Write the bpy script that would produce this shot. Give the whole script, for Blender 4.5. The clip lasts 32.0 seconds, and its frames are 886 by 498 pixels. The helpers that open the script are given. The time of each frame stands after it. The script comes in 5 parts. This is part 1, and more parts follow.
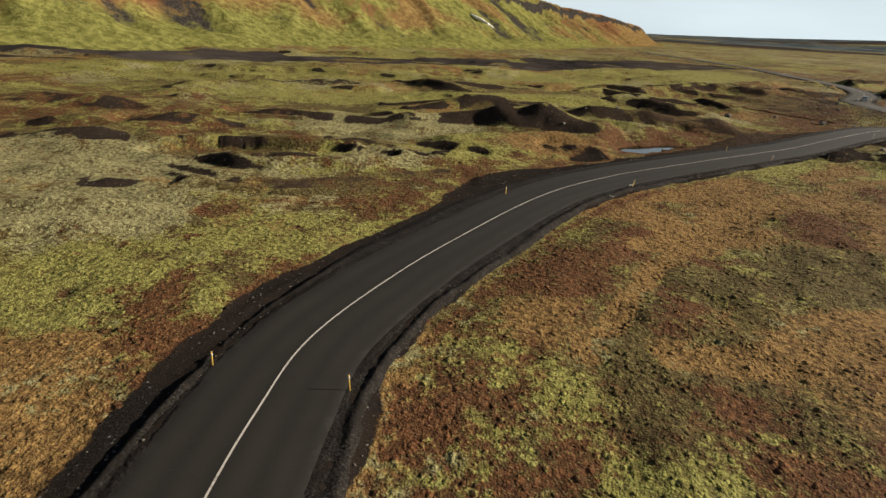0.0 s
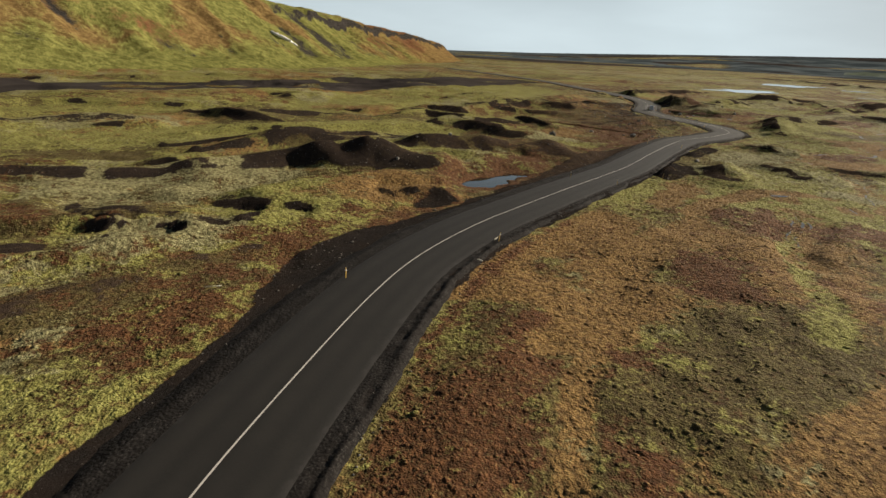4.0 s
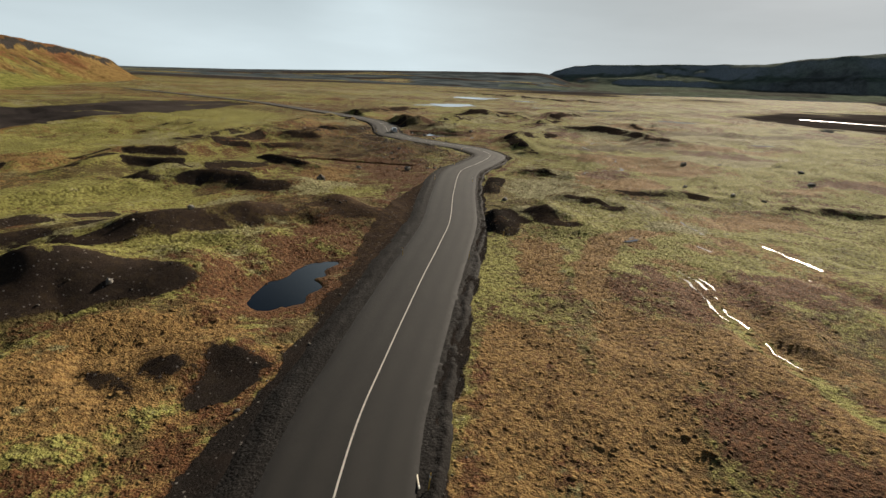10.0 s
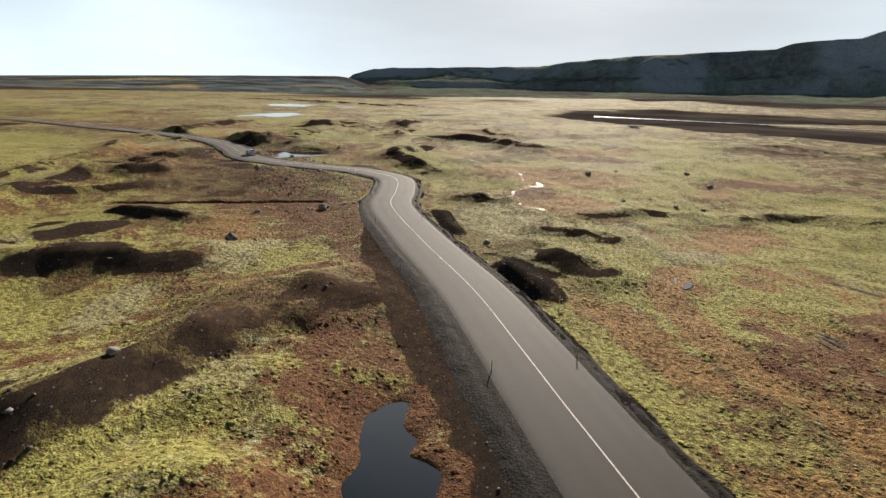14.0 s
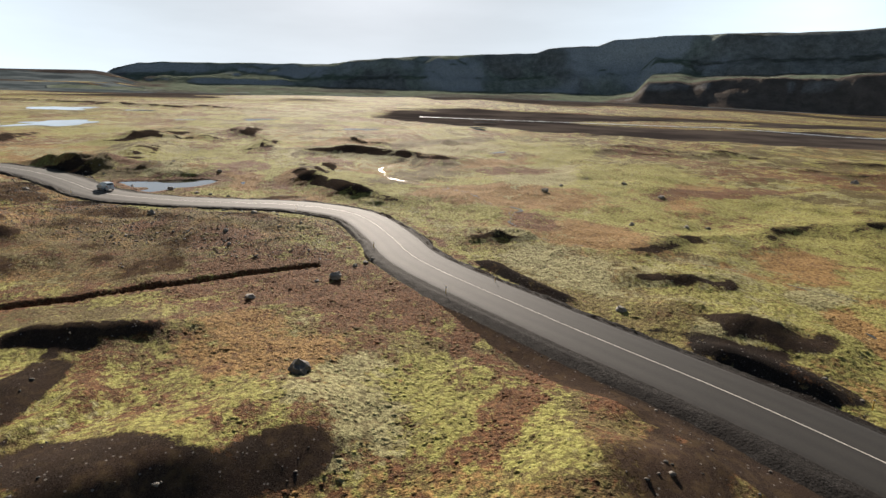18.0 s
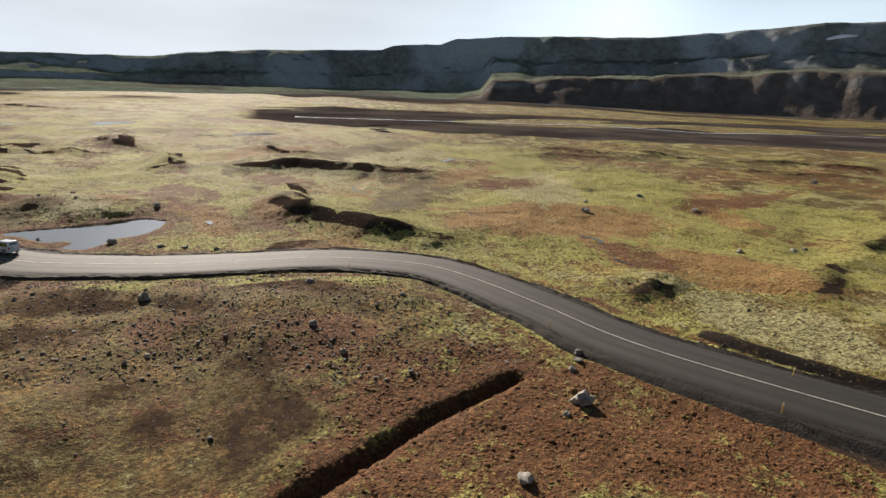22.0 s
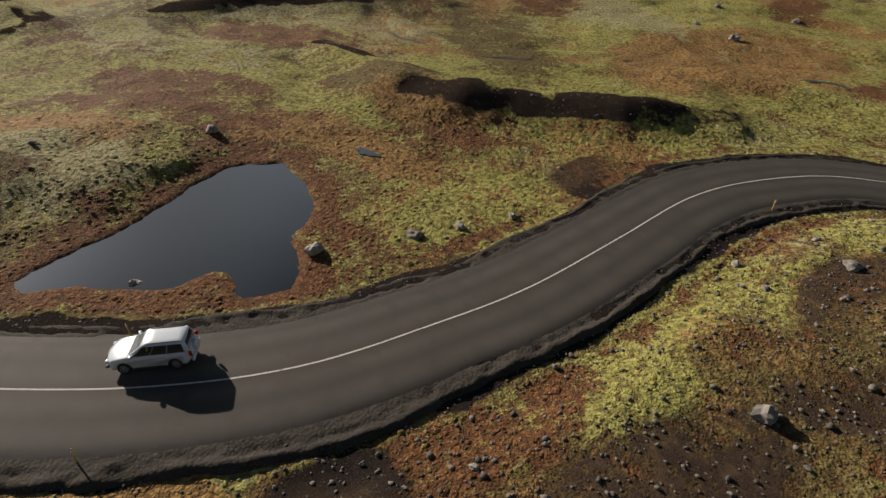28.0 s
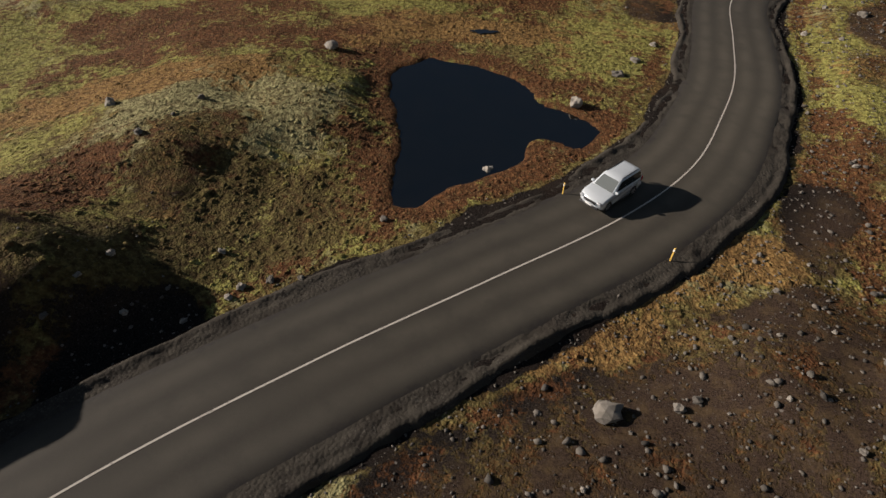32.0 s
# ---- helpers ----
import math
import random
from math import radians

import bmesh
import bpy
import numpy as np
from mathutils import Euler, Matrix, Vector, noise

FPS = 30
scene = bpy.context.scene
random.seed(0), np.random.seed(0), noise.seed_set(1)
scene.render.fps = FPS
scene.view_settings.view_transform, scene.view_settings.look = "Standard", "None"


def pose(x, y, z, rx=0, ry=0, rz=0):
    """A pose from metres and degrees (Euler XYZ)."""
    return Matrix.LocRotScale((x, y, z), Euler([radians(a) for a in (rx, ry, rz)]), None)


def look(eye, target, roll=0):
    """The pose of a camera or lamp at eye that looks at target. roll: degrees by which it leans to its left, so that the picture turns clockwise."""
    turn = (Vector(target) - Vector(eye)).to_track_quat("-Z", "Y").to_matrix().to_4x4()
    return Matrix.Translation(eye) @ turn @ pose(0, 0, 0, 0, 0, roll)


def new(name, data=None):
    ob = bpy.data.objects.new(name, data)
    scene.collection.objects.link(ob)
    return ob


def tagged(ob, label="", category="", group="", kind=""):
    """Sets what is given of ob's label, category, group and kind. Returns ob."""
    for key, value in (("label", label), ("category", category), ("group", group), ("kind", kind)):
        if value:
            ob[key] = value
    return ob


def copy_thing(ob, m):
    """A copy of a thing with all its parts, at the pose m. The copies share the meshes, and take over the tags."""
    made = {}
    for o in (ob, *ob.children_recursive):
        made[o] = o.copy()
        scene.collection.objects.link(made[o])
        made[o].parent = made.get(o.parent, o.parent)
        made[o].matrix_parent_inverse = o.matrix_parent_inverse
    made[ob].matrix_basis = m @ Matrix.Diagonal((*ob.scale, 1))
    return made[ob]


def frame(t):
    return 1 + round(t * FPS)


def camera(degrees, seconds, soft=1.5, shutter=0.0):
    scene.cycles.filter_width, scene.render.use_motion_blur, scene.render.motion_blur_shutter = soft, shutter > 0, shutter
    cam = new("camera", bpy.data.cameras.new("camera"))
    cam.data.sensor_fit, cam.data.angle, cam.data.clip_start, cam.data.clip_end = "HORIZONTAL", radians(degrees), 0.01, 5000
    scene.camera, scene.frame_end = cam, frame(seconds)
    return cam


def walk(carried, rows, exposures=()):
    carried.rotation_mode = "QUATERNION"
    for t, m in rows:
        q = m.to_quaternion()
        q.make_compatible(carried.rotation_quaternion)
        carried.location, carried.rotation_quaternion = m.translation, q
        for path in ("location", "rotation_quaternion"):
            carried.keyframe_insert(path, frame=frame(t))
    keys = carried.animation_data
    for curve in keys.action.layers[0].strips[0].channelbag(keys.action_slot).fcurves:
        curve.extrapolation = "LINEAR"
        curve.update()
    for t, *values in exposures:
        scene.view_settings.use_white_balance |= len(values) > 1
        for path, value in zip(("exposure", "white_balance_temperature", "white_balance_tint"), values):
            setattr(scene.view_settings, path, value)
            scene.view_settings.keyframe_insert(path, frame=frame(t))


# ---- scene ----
cam = camera(79.4, 32.0)
METRES, EYE, TILT, LEAN, TURN = 270.0, 17.4, 0.0, 0.0, 0.0
ROWS = [
    (0.0, 0.0, 0.0, 0.0, 1.31, -23.25, -3.04),
    (0.5, 0.0016, 0.0081, -0.0002, -0.14, -22.72, -3.05),
    (1.0, 0.003, 0.0163, -0.0004, -1.25, -22.43, -3.13),
    (1.5, 0.0031, 0.0246, -0.0005, -2.32, -22.3, -3.14),
    (2.0, 0.0028, 0.0328, -0.0005, -5.42, -21.7, -3.08),
    (2.5, 0.0027, 0.041, -0.0001, -10.3, -21.5, -2.93),
    (3.0, 0.003, 0.0493, 0.0004, -14.31, -21.37, -2.81),
    (3.5, 0.0036, 0.0574, 0.0006, -16.1, -20.94, -2.82),
    (5.5, 0.0052, 0.0932, 0.0018, -26.61, -19.82, -2.64),
    (6.0, 0.0063, 0.1032, 0.002, -29.63, -19.55, -2.55),
    (6.5, 0.0077, 0.112, 0.0021, -31.94, -19.49, -2.55),
    (7.0, 0.0096, 0.1222, 0.0023, -34.68, -19.43, -2.51),
    (7.5, 0.0117, 0.1313, 0.0024, -36.98, -18.92, -2.49),
    (8.0, 0.0145, 0.1419, 0.0025, -39.63, -18.68, -2.46),
    (8.5, 0.0172, 0.1516, 0.0025, -41.81, -18.57, -2.5),
    (9.0, 0.0205, 0.1629, 0.0026, -44.14, -18.12, -2.58),
    (9.5, 0.0235, 0.173, 0.0026, -46.12, -18.07, -2.62),
    (10.0, 0.0271, 0.1849, 0.0029, -48.62, -17.68, -2.62),
    (10.5, 0.0303, 0.1957, 0.0032, -50.37, -17.52, -2.71),
    (11.0, 0.0335, 0.2087, 0.0036, -52.73, -17.47, -2.69),
    (11.5, 0.0357, 0.2208, 0.004, -55.1, -17.41, -2.56),
    (12.0, 0.0377, 0.2356, 0.0044, -58.01, -16.91, -2.43),
    (12.5, 0.0393, 0.2491, 0.0047, -60.43, -16.9, -2.28),
    (13.0, 0.0411, 0.2658, 0.0052, -63.2, -16.6, -2.09),
    (13.5, 0.0427, 0.2813, 0.0059, -66.29, -16.61, -1.82),
    (15.5, 0.057, 0.3506, 0.0115, -78.57, -16.38, -1.76),
    (16.0, 0.0642, 0.3703, 0.0123, -81.73, -16.45, -1.77),
    (16.5, 0.0715, 0.3871, 0.0126, -84.18, -16.53, -1.75),
    (17.0, 0.081, 0.4061, 0.0129, -86.3, -16.6, -1.8),
    (17.5, 0.0899, 0.4225, 0.0131, -88.49, -16.31, -1.84),
    (18.0, 0.1009, 0.4408, 0.0134, -91.16, -16.2, -1.89),
    (18.5, 0.1115, 0.4564, 0.0137, -93.34, -16.34, -1.95),
    (19.0, 0.1245, 0.4736, 0.0136, -95.91, -16.4, -1.94),
    (19.5, 0.1369, 0.4883, 0.0136, -97.34, -16.41, -1.98),
    (20.0, 0.1515, 0.5048, 0.0138, -99.85, -15.9, -1.98),
    (20.5, 0.1648, 0.5187, 0.0142, -102.46, -15.95, -1.99),
    (21.0, 0.1806, 0.5342, 0.0145, -104.49, -15.96, -2.07),
    (21.5, 0.195, 0.5471, 0.0144, -105.72, -15.95, -2.1),
    (22.0, 0.212, 0.5613, 0.0144, -107.44, -15.97, -2.13),
    (22.5, 0.2273, 0.5734, 0.0143, -109.0, -15.97, -2.16),
    (23.0, 0.2441, 0.5858, 0.014, -110.13, -16.15, -2.16),
    (23.5, 0.2611, 0.5978, 0.0138, -111.06, -16.67, -2.16),
    (24.0, 0.2782, 0.6093, 0.0136, -112.27, -17.24, -2.1),
    (24.5, 0.2955, 0.6206, 0.0136, -113.76, -18.26, -2.11),
    (26.5, 0.3673, 0.6605, 0.0127, -121.05, -25.24, -2.0),
    (27.0, 0.3846, 0.6706, 0.0131, -123.82, -28.35, -1.87),
    (27.5, 0.401, 0.6809, 0.0136, -127.24, -31.91, -1.8),
    (28.0, 0.4159, 0.6916, 0.0139, -131.3, -35.4, -1.61),
    (28.5, 0.4292, 0.7027, 0.0136, -135.36, -38.79, -1.41),
    (29.0, 0.4409, 0.7146, 0.0128, -139.35, -41.43, -1.23),
    (29.5, 0.4518, 0.7272, 0.0118, -143.17, -42.98, -1.09),
    (30.0, 0.4627, 0.7402, 0.0111, -145.71, -43.52, -1.02),
    (30.5, 0.4737, 0.753, 0.0108, -148.43, -43.49, -0.89),
    (31.0, 0.4852, 0.7655, 0.0108, -152.35, -43.52, -0.74),
    (31.5, 0.4975, 0.7772, 0.011, -156.99, -43.6, -0.54),
    (32.0, 0.5106, 0.788, 0.0112, -161.83, -43.67, -0.36),
]
# The drone's way: length of the path and height of the first eye, in metres.
EXPOSURES = [(0.0, 0.64, 6500, 10), (3.0, 0.50, 6500, 10), (7.0, 0.42, 6500, 10), (10.5, 0.54, 6500, 10), (13.0, 0.88, 6350, 12), (17.0, 1.08, 6200, 13), (20.0, 1.06, 6200, 13), (23.0, 1.06, 6200, 13),
             (24.5, 0.94, 6200, 13), (27.0, 0.58, 6250, 14), (30.0, 0.36, 6250, 16), (32.0, 0.24, 6250, 16)]
walk(cam, [(t, pose(0, 0, EYE, TILT, LEAN, TURN) @ pose(METRES * x, METRES * y, METRES * z, 90 + pitch, roll, yaw)) for t, x, y, z, yaw, pitch, roll in ROWS], EXPOSURES)

# ---- daylight: low sun over the plain, clear sky ----
SUN_ELEVATION, SUN_AZIMUTH = 22.0, 83.0        # azimuth clockwise from +y
sun_to = Vector((math.sin(radians(SUN_AZIMUTH)) * math.cos(radians(SUN_ELEVATION)),
                 math.cos(radians(SUN_AZIMUTH)) * math.cos(radians(SUN_ELEVATION)),
                 math.sin(radians(SUN_ELEVATION))))
world = bpy.data.worlds.new("sky")
scene.world = world
world.use_nodes = True
wn = world.node_tree
wn.nodes.clear()
sky = wn.nodes.new("ShaderNodeTexSky")
sky.sky_type, sky.sun_disc = "NISHITA", False
sky.sun_elevation, sky.sun_rotation = radians(SUN_ELEVATION), radians(SUN_AZIMUTH)
sky.air_density, sky.dust_density, sky.ozone_density = 1.0, 0.6, 1.0
# thin bright haze low down, clear deep sky above
w_tint = wn.nodes.new("ShaderNodeRGBToBW")
w_power = wn.nodes.new("ShaderNodeMath")
w_power.operation, w_power.inputs[1].default_value = "POWER", 0.14
w_grey = wn.nodes.new("ShaderNodeMix")
w_grey.data_type, w_grey.inputs[0].default_value = "RGBA", 1.0
w_grey.blend_type, w_grey.inputs[7].default_value = "MULTIPLY", (0.95, 1.0, 1.01, 1)
w_way, w_up = wn.nodes.new("ShaderNodeTexCoord"), wn.nodes.new("ShaderNodeSeparateXYZ")
w_fall, w_blue = wn.nodes.new("ShaderNodeMapRange"), wn.nodes.new("ShaderNodeMix")
w_fall.interpolation_type = "SMOOTHSTEP"
for i, v in enumerate((0.0, 0.42, 1.0, 0.0)):
    w_fall.inputs[i + 1].default_value = v
w_blue.data_type, w_blue.inputs[6].default_value = "RGBA", (0.058, 0.098, 0.155, 1)
w_bg, w_out = wn.nodes.new("ShaderNodeBackground"), wn.nodes.new("ShaderNodeOutputWorld")
w_bg.inputs["Strength"].default_value = 0.34
wn.links.new(sky.outputs[0], w_tint.inputs[0])
wn.links.new(w_tint.outputs[0], w_power.inputs[0])
# thin cloud veils
w_map, w_veil, w_thin, w_cloud = wn.nodes.new("ShaderNodeMapping"), wn.nodes.new("ShaderNodeTexNoise"), wn.nodes.new("ShaderNodeMapRange"), wn.nodes.new("ShaderNodeMath")
w_map.inputs["Scale"].default_value = (1.0, 1.0, 5.0)
w_veil.inputs["Scale"].default_value, w_veil.inputs["Detail"].default_value, w_veil.inputs["Roughness"].default_value = 2.6, 5.0, 0.55
for i, v in enumerate((0.35, 0.68, 0.96, 1.06)):
    w_thin.inputs[i + 1].default_value = v
w_cloud.operation = "MULTIPLY"
wn.links.new(w_way.outputs["Generated"], w_map.inputs[0])
wn.links.new(w_map.outputs[0], w_veil.inputs["Vector"])
wn.links.new(w_veil.outputs[0], w_thin.inputs[0])
wn.links.new(w_power.outputs[0], w_cloud.inputs[0])
wn.links.new(w_thin.outputs[0], w_cloud.inputs[1])
wn.links.new(w_cloud.outputs[0], w_grey.inputs[6])
# bluer away from the sun
w_side, w_from, w_tone = wn.nodes.new("ShaderNodeVectorMath"), wn.nodes.new("ShaderNodeMapRange"), wn.nodes.new("ShaderNodeMix")
w_side.operation, w_side.inputs[1].default_value = "DOT_PRODUCT", sun_to
for i, v in enumerate((0.74, 0.99, 0.0, 1.0)):
    w_from.inputs[i + 1].default_value = v
w_tone.data_type, w_tone.inputs[6].default_value, w_tone.inputs[7].default_value = "RGBA", (1.04, 1.21, 1.27, 1), (0.62, 0.64, 0.64, 1)
wn.links.new(w_way.outputs["Generated"], w_side.inputs[0])
wn.links.new(w_side.outputs["Value"], w_from.inputs[0])
wn.links.new(w_from.outputs[0], w_tone.inputs[0])
wn.links.new(w_tone.outputs[2], w_grey.inputs[7])
wn.links.new(w_way.outputs["Generated"], w_up.inputs[0])
# the bright part reaches higher on the sun's side
w_lean, w_near, w_rise = wn.nodes.new("ShaderNodeVectorMath"), wn.nodes.new("ShaderNodeMapRange"), wn.nodes.new("ShaderNodeMath")
w_lean.operation, w_lean.inputs[1].default_value = "DOT_PRODUCT", sun_to
w_near.interpolation_type = "SMOOTHSTEP"
for i, v in enumerate((0.62, 0.95, 0.0, 0.40)):
    w_near.inputs[i + 1].default_value = v
w_rise.operation = "SUBTRACT"
wn.links.new(w_way.outputs["Generated"], w_lean.inputs[0])
wn.links.new(w_lean.outputs["Value"], w_near.inputs[0])
wn.links.new(w_up.outputs["Z"], w_rise.inputs[0])
wn.links.new(w_near.outputs[0], w_rise.inputs[1])
wn.links.new(w_rise.outputs[0], w_fall.inputs[0])
wn.links.new(w_fall.outputs[0], w_blue.inputs[0])
wn.links.new(w_grey.outputs[2], w_blue.inputs[7])
# the bright ring of sky close round the sun
w_dot, w_ring, w_glow, w_sum = wn.nodes.new("ShaderNodeVectorMath"), wn.nodes.new("ShaderNodeMath"), wn.nodes.new("ShaderNodeMath"), wn.nodes.new("ShaderNodeMix")
w_dot.operation, w_dot.inputs[1].default_value = "DOT_PRODUCT", sun_to
w_ring.operation, w_ring.inputs[1].default_value = "POWER", 80.0
w_glow.operation, w_glow.inputs[1].default_value = "MULTIPLY", 2.2
w_sum.data_type, w_sum.blend_type, w_sum.inputs[0].default_value = "RGBA", "ADD", 1.0
wn.links.new(w_way.outputs["Generated"], w_dot.inputs[0])
wn.links.new(w_dot.outputs["Value"], w_ring.inputs[0])
wn.links.new(w_ring.outputs[0], w_glow.inputs[0])
wn.links.new(w_blue.outputs[2], w_sum.inputs[6])
wn.links.new(w_glow.outputs[0], w_sum.inputs[7])
wn.links.new(w_sum.outputs[2], w_bg.inputs["Color"])
wn.links.new(w_bg.outputs[0], w_out.inputs["Surface"])
sun = new("sun", bpy.data.lights.new("sun", "SUN"))
sun.data.energy, sun.data.angle, sun.data.color = 5.0, radians(0.6), (1.0, 0.87, 0.70)
sun.matrix_world = look(sun_to * 400, (0, 0, 0))


# ---- materials ----
class Nodes:
    """A short way to write a node material."""

    def __init__(self, name):
        self.mat = bpy.data.materials.new(name)
        self.mat.use_nodes = True
        self.tree = self.mat.node_tree
        self.bsdf = self.tree.nodes["Principled BSDF"]
        self.where = self.tree.nodes.new("ShaderNodeTexCoord").outputs["Object"]

    def put(self, socket, value):
        if isinstance(value, bpy.types.NodeSocket):
            self.tree.links.new(value, socket)
        else:
            socket.default_value = value

    def node(self, kind, out=0, **ins):
        n = self.tree.nodes.new(kind)
        for key, value in ins.items():
            self.put(n.inputs[key.replace("_", " ")], value)
        return n.outputs[out]

    def noise(self, scale, detail=3.0, rough=0.55, where=None, distortion=0.0):
        return self.node("ShaderNodeTexNoise", 0, Vector=where or self.where, Scale=scale, Detail=detail, Roughness=rough, Distortion=distortion)

    def voronoi(self, scale, where=None, feature="F1", out=0):
        n = self.tree.nodes.new("ShaderNodeTexVoronoi")
        n.feature = feature
        self.put(n.inputs["Vector"], where or self.where), self.put(n.inputs["Scale"], scale)
        return n.outputs[out]

    def math(self, op, a, b=0.0, clamp=False):
        n = self.tree.nodes.new("ShaderNodeMath")
        n.operation, n.use_clamp = op, clamp
        self.put(n.inputs[0], a), self.put(n.inputs[1], b)
        return n.outputs[0]

    def step(self, value, low, high, to_low=0.0, to_high=1.0):
        n = self.tree.nodes.new("ShaderNodeMapRange")
        n.interpolation_type = "SMOOTHSTEP"
        for i, v in enumerate((value, low, high, to_low, to_high)):
            self.put(n.inputs[i], v)
        return n.outputs[0]

    def mix(self, amount, a, b, blend="MIX"):
        n = self.tree.nodes.new("ShaderNodeMix")
        n.data_type, n.blend_type = "RGBA", blend
        self.put(n.inputs[0], amount)
        self.put(n.inputs[6], (*a, 1) if isinstance(a, tuple) else a)
        self.put(n.inputs[7], (*b, 1) if isinstance(b, tuple) else b)
        return n.outputs[2]

    def attribute(self, name):
        n = self.tree.nodes.new("ShaderNodeAttribute")
        n.attribute_name = name
        return n

    def split(self, colour):
        n = self.tree.nodes.new("ShaderNodeSeparateColor")
        self.put(n.inputs[0], colour)
        return n.outputs

    def bump(self, height, strength, distance):
        return self.node("ShaderNodeBump", 0, Height=height, Strength=strength, Distance=distance)

    def done(self, colour, rough=0.8, normal=None, metal=0.0, **more):
        self.put(self.bsdf.inputs["Base Color"], (*colour, 1) if isinstance(colour, tuple) else colour)
        self.put(self.bsdf.inputs["Roughness"], rough)
        self.put(self.bsdf.inputs["Metallic"], metal)
        if normal is not None:
            self.put(self.bsdf.inputs["Normal"], normal)
        for key, value in more.items():
            self.put(self.bsdf.inputs[key.replace("_", " ")], value)
        return self.mat


def ground_material():
    """Moss heath, dry grass, rust-coloured bog, black gravel and grey river sediment, by the land's cover masks."""
    n = Nodes("heath_ground")
    cover, more = n.attribute("cover"), n.attribute("soil")
    gravel, red, dry = n.split(cover.outputs["Color"])[:3]
    moss = cover.outputs["Alpha"]
    sediment, pale, dark = n.split(more.outputs["Color"])[:3]
    brown = more.outputs["Alpha"]
    shift = n.tree.nodes.new("ShaderNodeVectorMath")
    shift.inputs[1].default_value = (431.7, 129.3, 57.0)
    n.put(shift.inputs[0], n.where)
    other = shift.outputs[0]
    mid, small, fine = n.noise(0.28, 5, 0.66), n.noise(1.5, 5, 0.68), n.noise(6.0, 4, 0.72)
    mid_b, small_b = n.noise(0.22, 5, 0.66, other), n.noise(1.1, 5, 0.68, other)

    def ragged(a, b, c, k=1.0):
        return n.math("ADD", n.math("MULTIPLY", n.math("SUBTRACT", a, 0.5), 2.0 * k), n.math("ADD", n.math("MULTIPLY", n.math("SUBTRACT", b, 0.5), 1.7 * k), n.math("MULTIPLY", n.math("SUBTRACT", c, 0.5), 0.8 * k)))

    def covers(mask, lumps, low, high, share=0.84):
        return n.step(n.math("ADD", n.math("MULTIPLY", mask, share), lumps), low, high)

    edge, edge_b = ragged(mid, small, fine, 0.8), ragged(mid_b, small_b, fine, 0.8)
    flip, flip_b = n.math("MULTIPLY", edge, -1.0), n.math("MULTIPLY", edge_b, -1.0)
    cushion, tuft = n.voronoi(2.6, feature="SMOOTH_F1"), n.voronoi(7.5)
    grain = n.noise(3.4, 4, 0.7, other)
    # vegetation
    olive = n.mix(n.step(grain, 0.34, 0.68), (0.100, 0.076, 0.027), (0.20, 0.165, 0.056))
    bright = n.mix(n.step(grain, 0.32, 0.68), (0.195, 0.180, 0.046), (0.335, 0.330, 0.100))
    straw = n.mix(n.step(grain, 0.32, 0.68), (0.170, 0.094, 0.035), (0.330, 0.208, 0.076))
    rust = n.mix(n.step(grain, 0.32, 0.68), (0.066, 0.0275, 0.0155), (0.178, 0.076, 0.033))
    grey_moss = n.mix(n.step(grain, 0.34, 0.66), (0.205, 0.185, 0.088), (0.365, 0.345, 0.172))
    heath = n.mix(n.step(grain, 0.34, 0.68), (0.060, 0.045, 0.018), (0.160, 0.130, 0.048))
    c = n.mix(covers(moss, edge, 0.16, 0.44), olive, bright)
    c = n.mix(covers(dry, edge_b, 0.22, 0.48), c, straw)
    c = n.mix(covers(pale, flip_b, 0.24, 0.46), c, grey_moss)
    c = n.mix(covers(dark, flip, 0.26, 0.50), c, heath)
    c = n.mix(n.math("MULTIPLY", covers(red, n.math("ADD", flip, n.math("MULTIPLY", edge_b, 0.4)), 0.24, 0.56), 0.92), c, rust)
    # shade painted into the gaps between the cushions, light painted onto the tips
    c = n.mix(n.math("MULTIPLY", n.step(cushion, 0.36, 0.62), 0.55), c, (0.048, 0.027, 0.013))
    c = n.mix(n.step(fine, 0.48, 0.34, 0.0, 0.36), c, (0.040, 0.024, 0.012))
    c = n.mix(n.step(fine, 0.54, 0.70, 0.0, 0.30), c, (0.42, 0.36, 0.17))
    # black gravel and grey sediment
    grit, pebble = n.noise(14.0, 4, 0.75), n.voronoi(2.8, out=1)
    speck = n.step(n.split(pebble)[0], 0.78, 0.84)
    chip = n.math("MULTIPLY", n.step(n.split(n.voronoi(8.5, out=1))[1], 0.72, 0.80), n.step(n.voronoi(8.5), 0.36, 0.22))
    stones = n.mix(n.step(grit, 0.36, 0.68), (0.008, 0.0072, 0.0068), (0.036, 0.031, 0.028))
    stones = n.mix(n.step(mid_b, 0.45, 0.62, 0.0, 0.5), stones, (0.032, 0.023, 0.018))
    soil = n.mix(n.step(grit, 0.34, 0.68), (0.026, 0.0185, 0.0145), (0.082, 0.057, 0.042))
    soil = n.mix(n.step(small_b, 0.46, 0.66, 0.0, 0.6), soil, (0.115, 0.080, 0.042))
    stones = n.mix(brown, stones, soil)
    stones = n.mix(n.math("MULTIPLY", speck, n.step(n.voronoi(2.8), 0.25, 0.14)), stones, (0.17, 0.155, 0.14))
    stones = n.mix(n.math("MULTIPLY", chip, 0.4), stones, (0.12, 0.105, 0.095))
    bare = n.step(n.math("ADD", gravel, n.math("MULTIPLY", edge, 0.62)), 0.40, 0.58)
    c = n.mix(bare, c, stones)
    silt = n.mix(n.step(n.noise(0.012, 4, 0.6), 0.4, 0.62), (0.036, 0.031, 0.030), (0.075, 0.064, 0.056))
